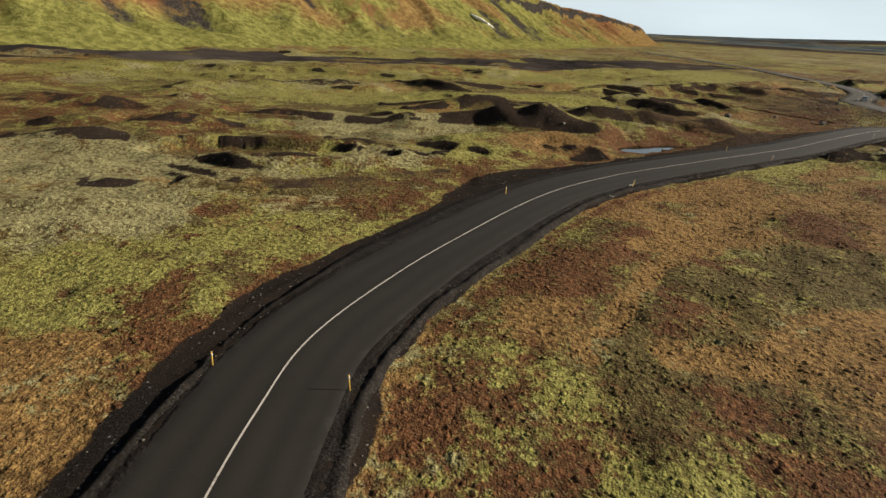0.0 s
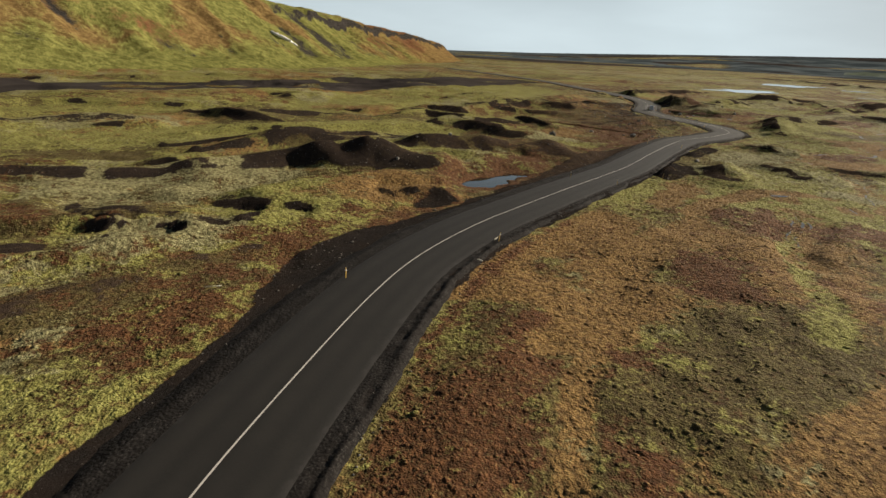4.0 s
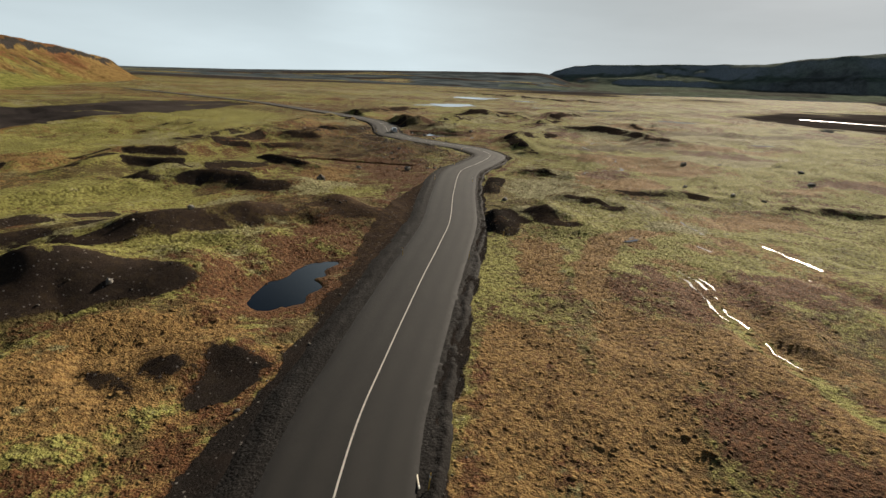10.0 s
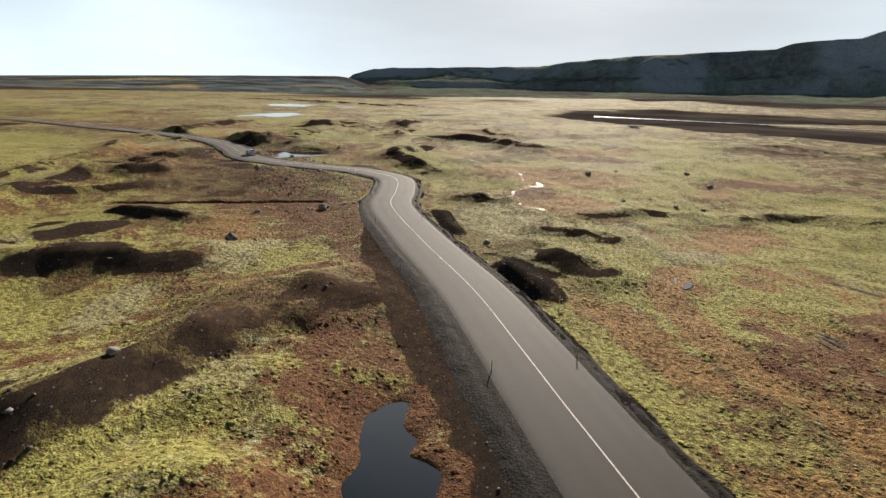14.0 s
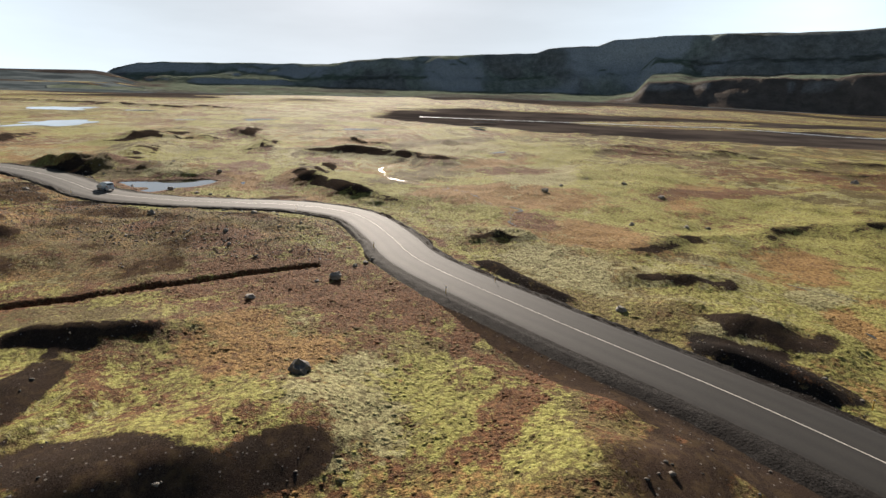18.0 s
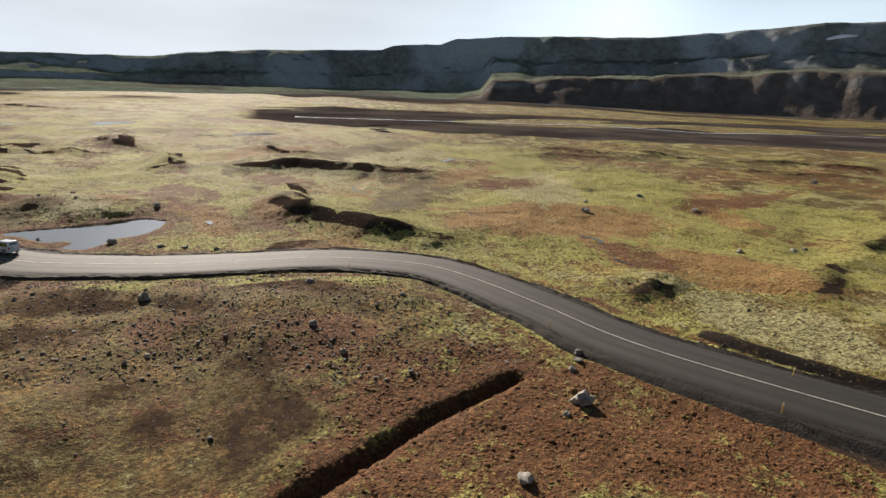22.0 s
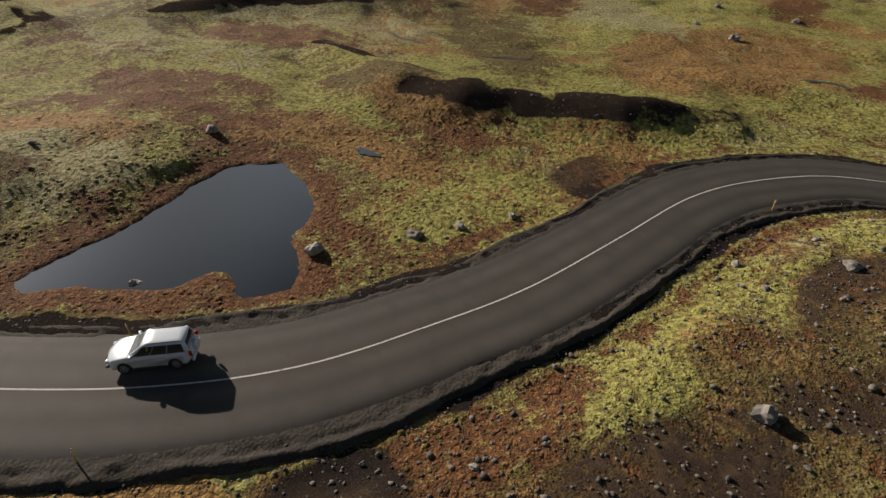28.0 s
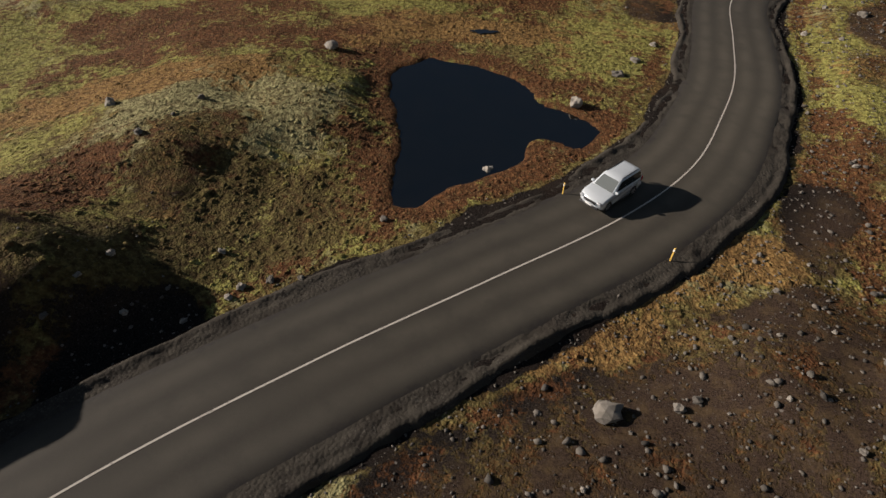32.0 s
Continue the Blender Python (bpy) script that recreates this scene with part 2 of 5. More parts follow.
    # far shelf: dark lava with bluish haze put into its grey
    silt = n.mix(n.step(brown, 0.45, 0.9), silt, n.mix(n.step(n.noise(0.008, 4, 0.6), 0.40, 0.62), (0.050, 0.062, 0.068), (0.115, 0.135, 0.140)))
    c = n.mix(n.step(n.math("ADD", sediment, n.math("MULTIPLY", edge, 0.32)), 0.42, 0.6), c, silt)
    rough_veg = n.math("ADD", n.math("MULTIPLY", cushion, -0.8), n.math("ADD", n.math("MULTIPLY", small, 0.8), n.math("MULTIPLY", n.math("SUBTRACT", fine, tuft), 0.42)))
    rough_gravel = n.math("ADD", n.math("MULTIPLY", grit, 0.25), n.math("MULTIPLY", small, 0.22))
    height = n.node("ShaderNodeMix", 0, Factor=bare, A=rough_veg, B=rough_gravel)
    return n.done(c, 0.92, n.bump(height, 0.85, 0.17), Specular_IOR_Level=n.step(n.math("ADD", bare, sediment), 0.0, 0.6, 0.085, 0.0))


def asphalt_material():
    """Worn chip-seal with lighter wheel tracks; the lateral place comes with the mesh."""
    n = Nodes("worn_asphalt")
    lane = n.attribute("lane")
    side = n.math("ABSOLUTE", n.split(lane.outputs["Color"])[0])      # 0 at the centre line, 1 at the edge
    wobble = n.math("MULTIPLY", n.math("SUBTRACT", n.noise(0.09, 3), 0.5), 0.20)
    s = n.math("ADD", side, wobble)
    track = n.math("MAXIMUM", n.step(n.math("ABSOLUTE", n.math("SUBTRACT", s, 0.24)), 0.24, 0.0), n.step(n.math("ABSOLUTE", n.math("SUBTRACT", s, 0.68)), 0.22, 0.0))
    track = n.math("MULTIPLY", track, n.step(n.noise(0.22, 4, 0.6), 0.30, 0.66, 0.35, 1.0))
    grit, patch = n.noise(22.0, 3, 0.7), n.noise(0.5, 4, 0.6)
    c = n.mix(n.step(grit, 0.3, 0.72), (0.026, 0.0238, 0.0205), (0.046, 0.042, 0.036))
    c = n.mix(n.math("MULTIPLY", track, 0.55), c, (0.068, 0.061, 0.051))
    c = n.mix(n.step(patch, 0.5, 0.72, 0.0, 0.45), c, (0.034, 0.031, 0.027))
    dust = n.mix(track, n.mix(grit, (0.054, 0.0488, 0.0385), (0.080, 0.072, 0.057)), n.mix(grit, (0.086, 0.0775, 0.061), (0.124, 0.112, 0.088)))
    dust = n.mix(n.step(patch, 0.46, 0.70, 0.0, 0.4), dust, (0.050, 0.046, 0.038))
    c = n.mix(n.math("MULTIPLY", n.split(lane.outputs["Color"])[1], 0.78), n.mix(1.0, c, (0.50, 0.50, 0.50), "MULTIPLY"), dust)
    c = n.mix(n.step(side, 0.74, 1.0, 0.0, 0.45), c, (0.026, 0.0235, 0.0205))
    loose = n.step(n.math("ADD", side, n.math("MULTIPLY", n.math("SUBTRACT", n.noise(0.9, 4, 0.65), 0.5), 0.5)), 0.90, 1.02)
    c = n.mix(loose, c, n.mix(grit, (0.014, 0.0125, 0.012), (0.05, 0.045, 0.04)))
    return n.done(c, 0.80, n.bump(n.math("ADD", grit, n.math("MULTIPLY", n.noise(2.5), 0.6)), 0.25, 0.03), Specular_IOR_Level=0.30, Diffuse_Roughness=0.4)


def rubble_material():
    n = Nodes("verge_rubble")
    cell, gap, grit = n.voronoi(5.5, out=1), n.voronoi(5.5), n.noise(20.0, 4, 0.7)
    small = n.voronoi(15.0, out=1)
    c = n.mix(n.split(cell)[0], (0.018, 0.0158, 0.0138), (0.048, 0.042, 0.036))
    c = n.mix(n.step(n.split(small)[1], 0.78, 0.95), c, (0.092, 0.085, 0.074))
    c = n.mix(n.step(n.noise(0.4, 4, 0.6), 0.42, 0.62), c, n.mix(grit, (0.014, 0.012, 0.011), (0.042, 0.036, 0.030)))
    fresh = n.mix(1.0, c, (0.5, 0.5, 0.52), "MULTIPLY")
    aged = n.mix(n.step(n.noise(0.7, 4, 0.65), 0.36, 0.62, 0.25, 0.8), c, n.mix(grit, (0.042, 0.038, 0.031), (0.076, 0.069, 0.057)))
    c = n.mix(n.split(n.attribute("lane").outputs["Color"])[1], fresh, aged)
    height = n.math("SUBTRACT", n.math("MULTIPLY", grit, 0.5), gap)
    return n.done(c, 0.9, n.bump(height, 0.6, 0.06), Specular_IOR_Level=0.1)


def paint_material(name, colour, rough=0.35, coat=0.0, wear=0.15):
    n = Nodes(name)
    d = n.noise(5.0, 4, 0.65)
    c = n.mix(n.step(d, 0.5, 0.8, 0.0, wear), colour, tuple(v * 0.45 for v in colour))
    return n.done(c, n.math("ADD", n.math("MULTIPLY", n.noise(14.0), 0.12), rough), Coat_Weight=coat, Coat_Roughness=0.06)


def line_material():
    n = Nodes("road_line_paint")
    worn = n.step(n.math("ADD", n.math("MULTIPLY", n.noise(9.0, 4, 0.7), 0.7), n.math("MULTIPLY", n.noise(0.9, 3), 0.3)), 0.54, 0.64)
    return n.done(n.mix(worn, (0.55, 0.52, 0.47), (0.20, 0.18, 0.16)), 0.75, Specular_IOR_Level=0.15)


def water_material():
    n = Nodes("still_water")
    ripple = n.math("ADD", n.noise(1.4, 2), n.math("MULTIPLY", n.noise(6.0, 2), 0.25))
    silt = n.mix(n.noise(0.6, 3), (0.002, 0.003, 0.0035), (0.006, 0.006, 0.005))
    return n.done(silt, 0.045, n.bump(ripple, 0.05, 0.03), IOR=2.2)


def river_material():
    n = Nodes("silty_sky_pale_river")
    chop = n.noise(0.8, 4, 0.6)
    # silty base lightened further to stand in for the reflected sky
    return n.done(n.mix(chop, (0.20, 0.22, 0.23), (0.32, 0.34, 0.35)), 0.28, n.bump(chop, 0.3, 0.15), IOR=1.33)


def runnel_material():
    """Shallow running water, ruffled so that the low sun glitters on it."""
    n = Nodes("ruffled_water")
    chop = n.noise(3.0, 4, 0.6)
    return n.done(n.mix(chop, (0.02, 0.022, 0.02), (0.05, 0.05, 0.042)), 0.30, n.bump(chop, 0.25, 0.05), IOR=1.33, Specular_IOR_Level=0.2)


def stone_material(name, dull, pale):
    n = Nodes(name)
    rand = n.tree.nodes.new("ShaderNodeObjectInfo").outputs["Random"]
    isle = n.tree.nodes.new("ShaderNodeNewGeometry").outputs["Random Per Island"]
    d, f = n.noise(2.2, 4, 0.6), n.noise(14.0, 4, 0.7)
    base = n.mix(n.math("FRACT", n.math("ADD", rand, isle)), dull, pale)
    c = n.mix(n.step(d, 0.45, 0.65, 0, 0.6), base, (0.10, 0.09, 0.075))
    c = n.mix(n.step(f, 0.58, 0.72, 0, 0.5), c, (0.34, 0.33, 0.28))
    return n.done(c, 0.88, n.bump(n.math("ADD", d, n.math("MULTIPLY", f, 0.4)), 0.6, 0.08))


def hill_material(name, far):
    """Grassed slopes with rust scree, gullies of black rock and a dark lip; the masks follow the land's shape. Far
    slopes carry haze in their colours.
    """
    n = Nodes(name)
    cover = n.attribute("cover")
    rock, red, green = n.split(cover.outputs["Color"])[:3]
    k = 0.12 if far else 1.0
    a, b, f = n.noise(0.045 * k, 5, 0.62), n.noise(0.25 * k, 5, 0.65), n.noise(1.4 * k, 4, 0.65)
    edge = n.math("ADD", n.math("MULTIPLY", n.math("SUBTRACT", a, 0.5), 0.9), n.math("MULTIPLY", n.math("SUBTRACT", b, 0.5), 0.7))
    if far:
        # far slopes: haze of distance put into greyer, bluer vegetation
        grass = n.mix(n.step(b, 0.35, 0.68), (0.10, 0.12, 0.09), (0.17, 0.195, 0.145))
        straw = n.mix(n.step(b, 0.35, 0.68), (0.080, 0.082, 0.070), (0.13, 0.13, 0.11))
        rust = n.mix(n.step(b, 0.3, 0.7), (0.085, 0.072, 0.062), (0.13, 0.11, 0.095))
    else:
        grass = n.mix(n.step(b, 0.35, 0.68), (0.122, 0.122, 0.034), (0.265, 0.262, 0.080))
        straw = n.mix(n.step(b, 0.35, 0.68), (0.14, 0.088, 0.034), (0.28, 0.19, 0.075))
        rust = n.mix(n.step(b, 0.3, 0.7), (0.095, 0.044, 0.024), (0.21, 0.105, 0.05))
    basalt = n.mix(n.step(f, 0.3, 0.7), (0.018, 0.016, 0.015), (0.065, 0.058, 0.052))
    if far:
        # far cliffs: rock lightened and blued to hold the haze
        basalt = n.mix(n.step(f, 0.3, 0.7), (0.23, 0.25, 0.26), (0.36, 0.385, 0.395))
    c = n.mix(n.step(n.math("ADD", green, edge), 0.35, 0.7), straw, grass)
    c = n.mix(n.step(n.math("ADD", red, edge), 0.42, 0.68), c, rust)
    c = n.mix(n.step(n.math("ADD", rock, n.math("MULTIPLY", edge, 0.5 if far else 1.0)), 0.25 if far else 0.45, 1.0 if far else 0.66), c, basalt)
    c = n.mix(n.step(f, 0.5, 0.3, 0, 0.2 if far else 0.45), c, (0.022, 0.016, 0.010))
    height = n.math("ADD", n.math("MULTIPLY", b, 1.0), n.math("MULTIPLY", f, 0.35))
    return n.done(c, 0.93, n.bump(height, 0.8, 9.0 if far else 1.6), Specular_IOR_Level=0.0)


GROUND, ASPHALT, LINE, WATER, RUNNEL = ground_material(), asphalt_material(), line_material(), water_material(), runnel_material()
STONE, PEBBLE = stone_material("basalt_stone", (0.095, 0.086, 0.074), (0.32, 0.295, 0.255)), stone_material("basalt_pebbles", (0.030, 0.027, 0.023), (0.175, 0.158, 0.135))
RIVER, RUBBLE = river_material(), rubble_material()
SNOW = Nodes("old_snow")
SNOW = SNOW.done(SNOW.mix(SNOW.noise(0.4, 4), (0.62, 0.64, 0.66), (0.85, 0.86, 0.88)), 0.7)
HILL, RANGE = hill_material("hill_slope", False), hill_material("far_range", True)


# ---- numbers for the land: lattice noise, ridges, the road's line ----
def lattice(i, j, seed):
    h = (i.astype(np.int64) * 374761393 + j.astype(np.int64) * 668265263 + seed * 1442695041) & 0xFFFFFFFF
    h = ((h ^ (h >> 13)) * 1274126177) & 0xFFFFFFFF
    return ((h ^ (h >> 16)) & 0xFFFF) / 65535.0


def value_noise(x, y, seed):
    i, j = np.floor(x), np.floor(y)
    u, v = x - i, y - j
    u, v = u * u * (3 - 2 * u), v * v * (3 - 2 * v)
    return (lattice(i, j, seed) * (1 - u) * (1 - v) + lattice(i + 1, j, seed) * u * (1 - v)
            + lattice(i, j + 1, seed) * (1 - u) * v + lattice(i + 1, j + 1, seed) * u * v)


def fbm(x, y, size, octaves=4, seed=0, gain=0.5):
    """Noise from 0 to 1 whose largest lumps are `size` metres across."""
    total, amount, weight = 0.0, 1.0, 0.0
    for k in range(octaves):
        f = 2.03 ** k / size
        total = total + amount * value_noise(x * f + 17.3 * k, y * f - 9.1 * k, seed + k)
        weight, amount = weight + amount, amount * gain
    return total / weight


def smooth(v, low, high):
    t = np.clip((v - low) / (high - low), 0, 1)
    return t * t * (3 - 2 * t)


def along(points, step):
    """A smooth line through the points, sampled about every `step` metres."""
    p = np.array([points[0], *points, points[-1]], float)
    p[0], p[-1] = 2 * p[1] - p[2], 2 * p[-2] - p[-3]
    out = []
    for k in range(1, len(p) - 2):
        n = max(2, int(np.linalg.norm(p[k + 1] - p[k]) / step))
        t = np.linspace(0, 1, n, endpoint=False)[:, None]
        out.append(0.5 * (2 * p[k] + (p[k + 1] - p[k - 1]) * t + (2 * p[k - 1] - 5 * p[k] + 4 * p[k + 1] - p[k + 2]) * t ** 2
                          + (3 * p[k] - p[k - 1] - 3 * p[k + 1] + p[k + 2]) * t ** 3))
    return np.vstack([*out, p[-2:-1]])


def to_line(X, Y, pts):
    """Distance of grid places to a short open line of points, and how far along it (0 to 1) the nearest place is."""
    best, where = np.full(X.shape, 1e9), np.zeros(X.shape)
    n = len(pts) - 1
    for k in range(n):
        (ax, ay), (bx, by) = pts[k], pts[k + 1]
        dx, dy = bx - ax, by - ay
        t = np.clip(((X - ax) * dx + (Y - ay) * dy) / (dx * dx + dy * dy), 0, 1)
        d = np.hypot(X - ax - t * dx, Y - ay - t * dy)
        near = d < best
        best, where = np.where(near, d, best), np.where(near, (k + t) / n, where)
    return best, where


def beside_line(X, Y, pts):
    """Distance to an open line, and how far the way from it points up-sun (1) or down-sun (-1)."""
    best, lean = np.full(X.shape, 1e9), np.zeros(X.shape)
    for (ax, ay), (bx, by) in zip(pts, pts[1:]):
        dx, dy = bx - ax, by - ay
        t = np.clip(((X - ax) * dx + (Y - ay) * dy) / (dx * dx + dy * dy), 0, 1)
        ex, ey = X - ax - t * dx, Y - ay - t * dy
        d = np.hypot(ex, ey)
        near = d < best
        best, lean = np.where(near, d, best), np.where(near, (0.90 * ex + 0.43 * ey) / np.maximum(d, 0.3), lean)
    return best, lean


def in_shape(X, Y, pts):
    """Signed distance to a closed outline, negative inside."""
    d, _ = to_line(X, Y, [*pts, pts[0]])
    inside = np.zeros(X.shape, bool)
    for (ax, ay), (bx, by) in zip(pts, [*pts[1:], pts[0]]):
        if ay != by:
            inside ^= ((ay > Y) != (by > Y)) & (X < (bx - ax) * (Y - ay) / (by - ay) + ax)
    return np.where(inside, -d, d)


ROAD = along([(-7.0, -60), (-8.3, -5), (-8.6, 12), (-8.3, 20), (-7.3, 26.6), (-3.4, 35.2), (1.2, 43.1), (8.3, 54), (14.2, 61.2), (22.3, 68.4), (30, 73.9),
              (41.9, 82), (51, 88), (61.2, 95), (75.5, 106.5), (93.2, 119.6), (104.7, 124.3), (114.8, 128.6), (121, 132.8), (125.1, 139.6), (127.0, 146.5),
              (127.3, 156), (127.7, 165), (129, 172), (131.1, 179.5), (135.1, 186.4), (141.3, 193.8), (147.6, 201.2), (153.9, 209.6),
              (161, 222), (167, 238), (173, 268), (177, 300), (184, 350), (183, 400), (180, 442), (172, 520)], 1.0)
tangent = np.gradient(ROAD, axis=0)
tangent /= np.linalg.norm(tangent, axis=1)[:, None]
ROAD_LEFT = np.stack([-tangent[:, 1], tangent[:, 0]], 1)
HALF = 3.75                                     # half the width of the asphalt

# ponds beside the road: outline and water level
POND_ROADSIDE = [(28.6, 89.7), (29.5, 90.6), (32.4, 92.9), (35.4, 93.4), (38.2, 94.6), (40.2, 94.2), (40.6, 92.6), (38.3, 92.4), (37.4, 90.5), (36.1, 90.6), (35.2, 88.5), (33.6, 88.0), (32.0, 86.7), (30.2, 87.0), (28.7, 87.3), (28.2, 88.4)]
POND_BEND = [(148.6, 189.1), (149.7, 187.0), (150.3, 184.6), (151.3, 180.9), (153.3, 177.8), (155.2, 173.3), (155.2, 171.1), (153.5, 168.6), (149.0, 168.9), (146.1, 169.8), (143.9, 171.3), (142.7, 173.5), (140.2, 174.6), (138.4, 175.4), (137.3, 176.4), (137.4, 178.2), (138.3, 179.8),
             (139.8, 179.1), (141.1, 178.6), (141.9, 178.9), (142.0, 180.6), (142.1, 181.6), (142.7, 183.0), (144.8, 185.4), (146.1, 187.1), (147.0, 188.6), (147.9, 189.1)]
PONDS = [(POND_ROADSIDE, -0.9), (POND_BEND, -0.40)]
# far pools: centre, half length, half width, turn
POOLS = [(309, 311, 36, 22, 12), (468, 413, 44, 28, 0), (480, 354, 12, 14, 0), (404, 234, 20, 9, -15), (374, 273, 8, 3, -50), (337, 157, 12, 8, -70), (391, 88, 10, 7, -60),
         (372, 88, 12, 5, 10), (470, 75, 16, 9, -60), (236, 93, 6, 1.5, -50), (150.2, 161.8, 1.4, 0.7, 20), (71.9, 74.0, 1.9, 0.4, -16)]
# streams and wet runnels: line, half width, how even the width is
STREAMS = [([(131, 102.6), (119, 104.2), (111, 101), (107.4, 99.4), (103.7, 91.6), (100.5, 85.5), (94.2, 77.3), (84.4, 69), (80, 62), (73, 54), (66, 44)], 0.13, 0.06),
           ([(67, 67.6), (65.6, 66), (63, 62.6), (60, 60.6), (56.3, 58.2), (50, 52)], 0.15, 0.20), ([(66.4, 65.4), (63.9, 62.3), (60.7, 60.0), (57, 57.5)], 0.11, 0.15), ([(65.2, 66.8), (62.2, 63.4), (59.4, 61.3), (55.6, 58.6)], 0.12, 0.1),
           ([(84.6, 61.6), (81.4, 58), (78.6, 54.5)], 0.24, 0.2), ([(214, 111), (197.6, 126.8), (185, 133), (175.4, 131.7), (164.3, 127.7), (151.6, 112.5), (133.9, 105.4)], 0.32, 0.12),
           ([(115.5, 103.6), (119, 104.4), (123, 104.0), (127.4, 102.2), (130.5, 100.6), (134, 102.4)], 0.32, 0.15), ([(105.6, 91.4), (101.8, 87), (100.6, 83.0)], 0.36, 0.2),
           ([(151.7, 117), (150.6, 110.6), (151, 107.4)], 0.4, 0.1), ([(75.4, 75), (73.6, 74.6), (72, 72.6)], 0.32, 0.2), ([(77.6, 67.4), (76.2, 65.4)], 0.25, 0.6)]
# ridges and mounds: line of the crest, half width, height, how bare
RIDGES = [([(16.5, 82.5), (21, 82.5), (25.5, 80.5)], 2.6, 1.4, 0.5), ([(88, 182), (97, 178), (106, 181)], 4, 2.2, 0.8), ([(-15.5, 76.5), (-12, 75)], 1.8, 0.9, 0.9), ([(-0.5, 73.2), (2.2, 75)], 1.8, 0.8, 0.9), ([(-12.5, 69.5), (-9.5, 70)], 1.5, 0.7, 0.9), ([(-9, 112), (8, 118.5), (29, 123)], 3.2, 1.8, 0.9),
          ([(-15, 165), (5, 147)], 4, 1.8, 0.8), ([(-37, 96), (-25, 96), (-10, 96)], 3, 1.6, 0.8), ([(-7, 97), (-2, 99), (4, 100.5), (10, 99.5), (17, 99), (23, 97)], 4.2, 2.7, 1.0), ([(12, 98.5), (24, 97.5)], 5.0, 2.2, 1.0), ([(22, 110), (33, 110), (46, 109)], 4.0, 3.0, 1.0), ([(48, 108.5), (57, 104.5)], 6.0, 1.9, 0.8), ([(30, 116), (14, 116), (-2, 118), (-14, 117)], 3.2, 1.3, 0.9),
          ([(76.5, 91), (74, 87), (71.5, 83.5)], 3.8, 2.0, 0.7), ([(90.5, 91), (87.5, 84)], 3.0, 1.3, 0.8), ([(108, 111), (109, 105.5)], 3.2, 1.5, 0.6),
          ([(159, 150), (149, 143), (141, 136), (134, 127)], 4.0, 2.5, 1.0), ([(103, 87), (110, 77), (110, 65)], 3.8, 1.4, 0.9),
          ([(113, 62.5), (119, 57), (121, 50)], 3.2, 1.7, 0.9), ([(118, 43), (124, 30)], 3.2, 1.5, 0.9), ([(214, 157), (213, 143), (206, 126), (199, 113)], 7.0, 2.8, 1.0), ([(180, 203), (214, 217)], 6, 2.2, 0.9), ([(214, 178), (238, 182)], 5, 2.0, 0.9), ([(154, 147), (182, 149)], 4, 1.4, 0.8), ([(273, 202), (322, 214)], 6, 2.2, 0.9), ([(228, 233), (266, 228)], 6, 2.2, 0.9),
          ([(154, 247), (203, 268), (250, 281)], 6, 2.2, 0.9), ([(640, 620), (580, 400), (595, 295)], 12, 2.6, 1.0), ([(281, 33), (272, 16), (258, 0), (240, -15)], 6.0, 2.4, 0.9), ([(230, -28), (223, -45), (212, -62), (198, -75)], 6.0, 2.4, 0.9), ([(68, 156), (69.5, 148), (73, 141)], 2.4, 1.2, 0.8),
          ([(43, 142), (48, 139.5), (52.5, 135), (55.5, 129)], 4.2, 2.5, 1.0), ([(114, 198), (125, 195.5)], 4.0, 2.0, 0.9), ([(166, 217), (163.5, 210.5), (163.2, 204.5)], 5.2, 4.0, 0.7), ([(164.5, 196), (165, 188), (163, 182)], 7.5, 2.2, 0.25),
          ([(111, 166), (109, 154), (106, 142)], 10.0, 1.5, 0.25), ([(253, 58), (247, -12)], 5, 1.6, 0.8), ([(208, 4), (183, -36)], 5, 1.6, 0.8), ([(283, 214), (272, 198)], 6, 1.6, 0.6),
          ([(-84, 100), (-54, 97)], 6, 2.2, 0.6), ([(-58, 72), (-45, 75)], 4, 1.5, 0.9), ([(-48, 84), (-33, 86)], 4.5, 1.8, 0.9), ([(-24, 68), (-17, 69)], 2.4, 0.8, 0.9), ([(-17, 81), (-3, 74)], 3.0, 0.9, 0.7),
          ([(-38, 54), (-33, 55)], 2.0, 0.5, 1.0), ([(-33, 62), (-23, 58)], 2.0, 0.7, 0.8), ([(-63, 124), (-50, 136)], 5, 1.9, 0.7), ([(-46, 143), (-24, 151)], 5, 1.6, 0.7), ([(-4, 160), (18, 164)], 5, 1.6, 0.8),
          ([(40, 171), (48, 177), (57, 171), (68, 178), (86, 184), (98, 190)], 4.2, 2.2, 0.9), ([(40, 145), (48, 149), (57, 148), (66, 149)], 3.6, 1.7, 0.9), ([(34, 160), (45, 168), (51, 160), (60, 156)], 3.8, 1.7, 0.9), ([(70, 196), (95, 206), (121, 219), (140, 240)], 4.0, 1.7, 0.9), ([(70, 176), (92, 168)], 3.0, 1.3, 0.8), ([(88, 191), (108, 180)], 3.2, 1.3, 0.8), ([(150, 222), (157, 232)], 4, 1.8, 0.8),
          ([(330, 190), (318, 160)], 6, 2.0, 0.7), ([(262, 158), (255, 135)], 5, 1.6, 0.6), ([(240, 230), (255, 205)], 6, 1.8, 0.7), ([(520, 95), (420, 60), (353, 20), (330, -60), (302, -144), (273, -200)], 6, 1.6, 0.9), ([(420, 20), (380, -80), (350, -180)], 5, 1.0, 0.8)]
# old snow: azimuth and rise of its spine from over the road
SNOW_GULLY = [(1.26, 0.6), (1.79, 0.3), (2.42, 0.01), (3.05, -0.29), (3.65, -0.6)]
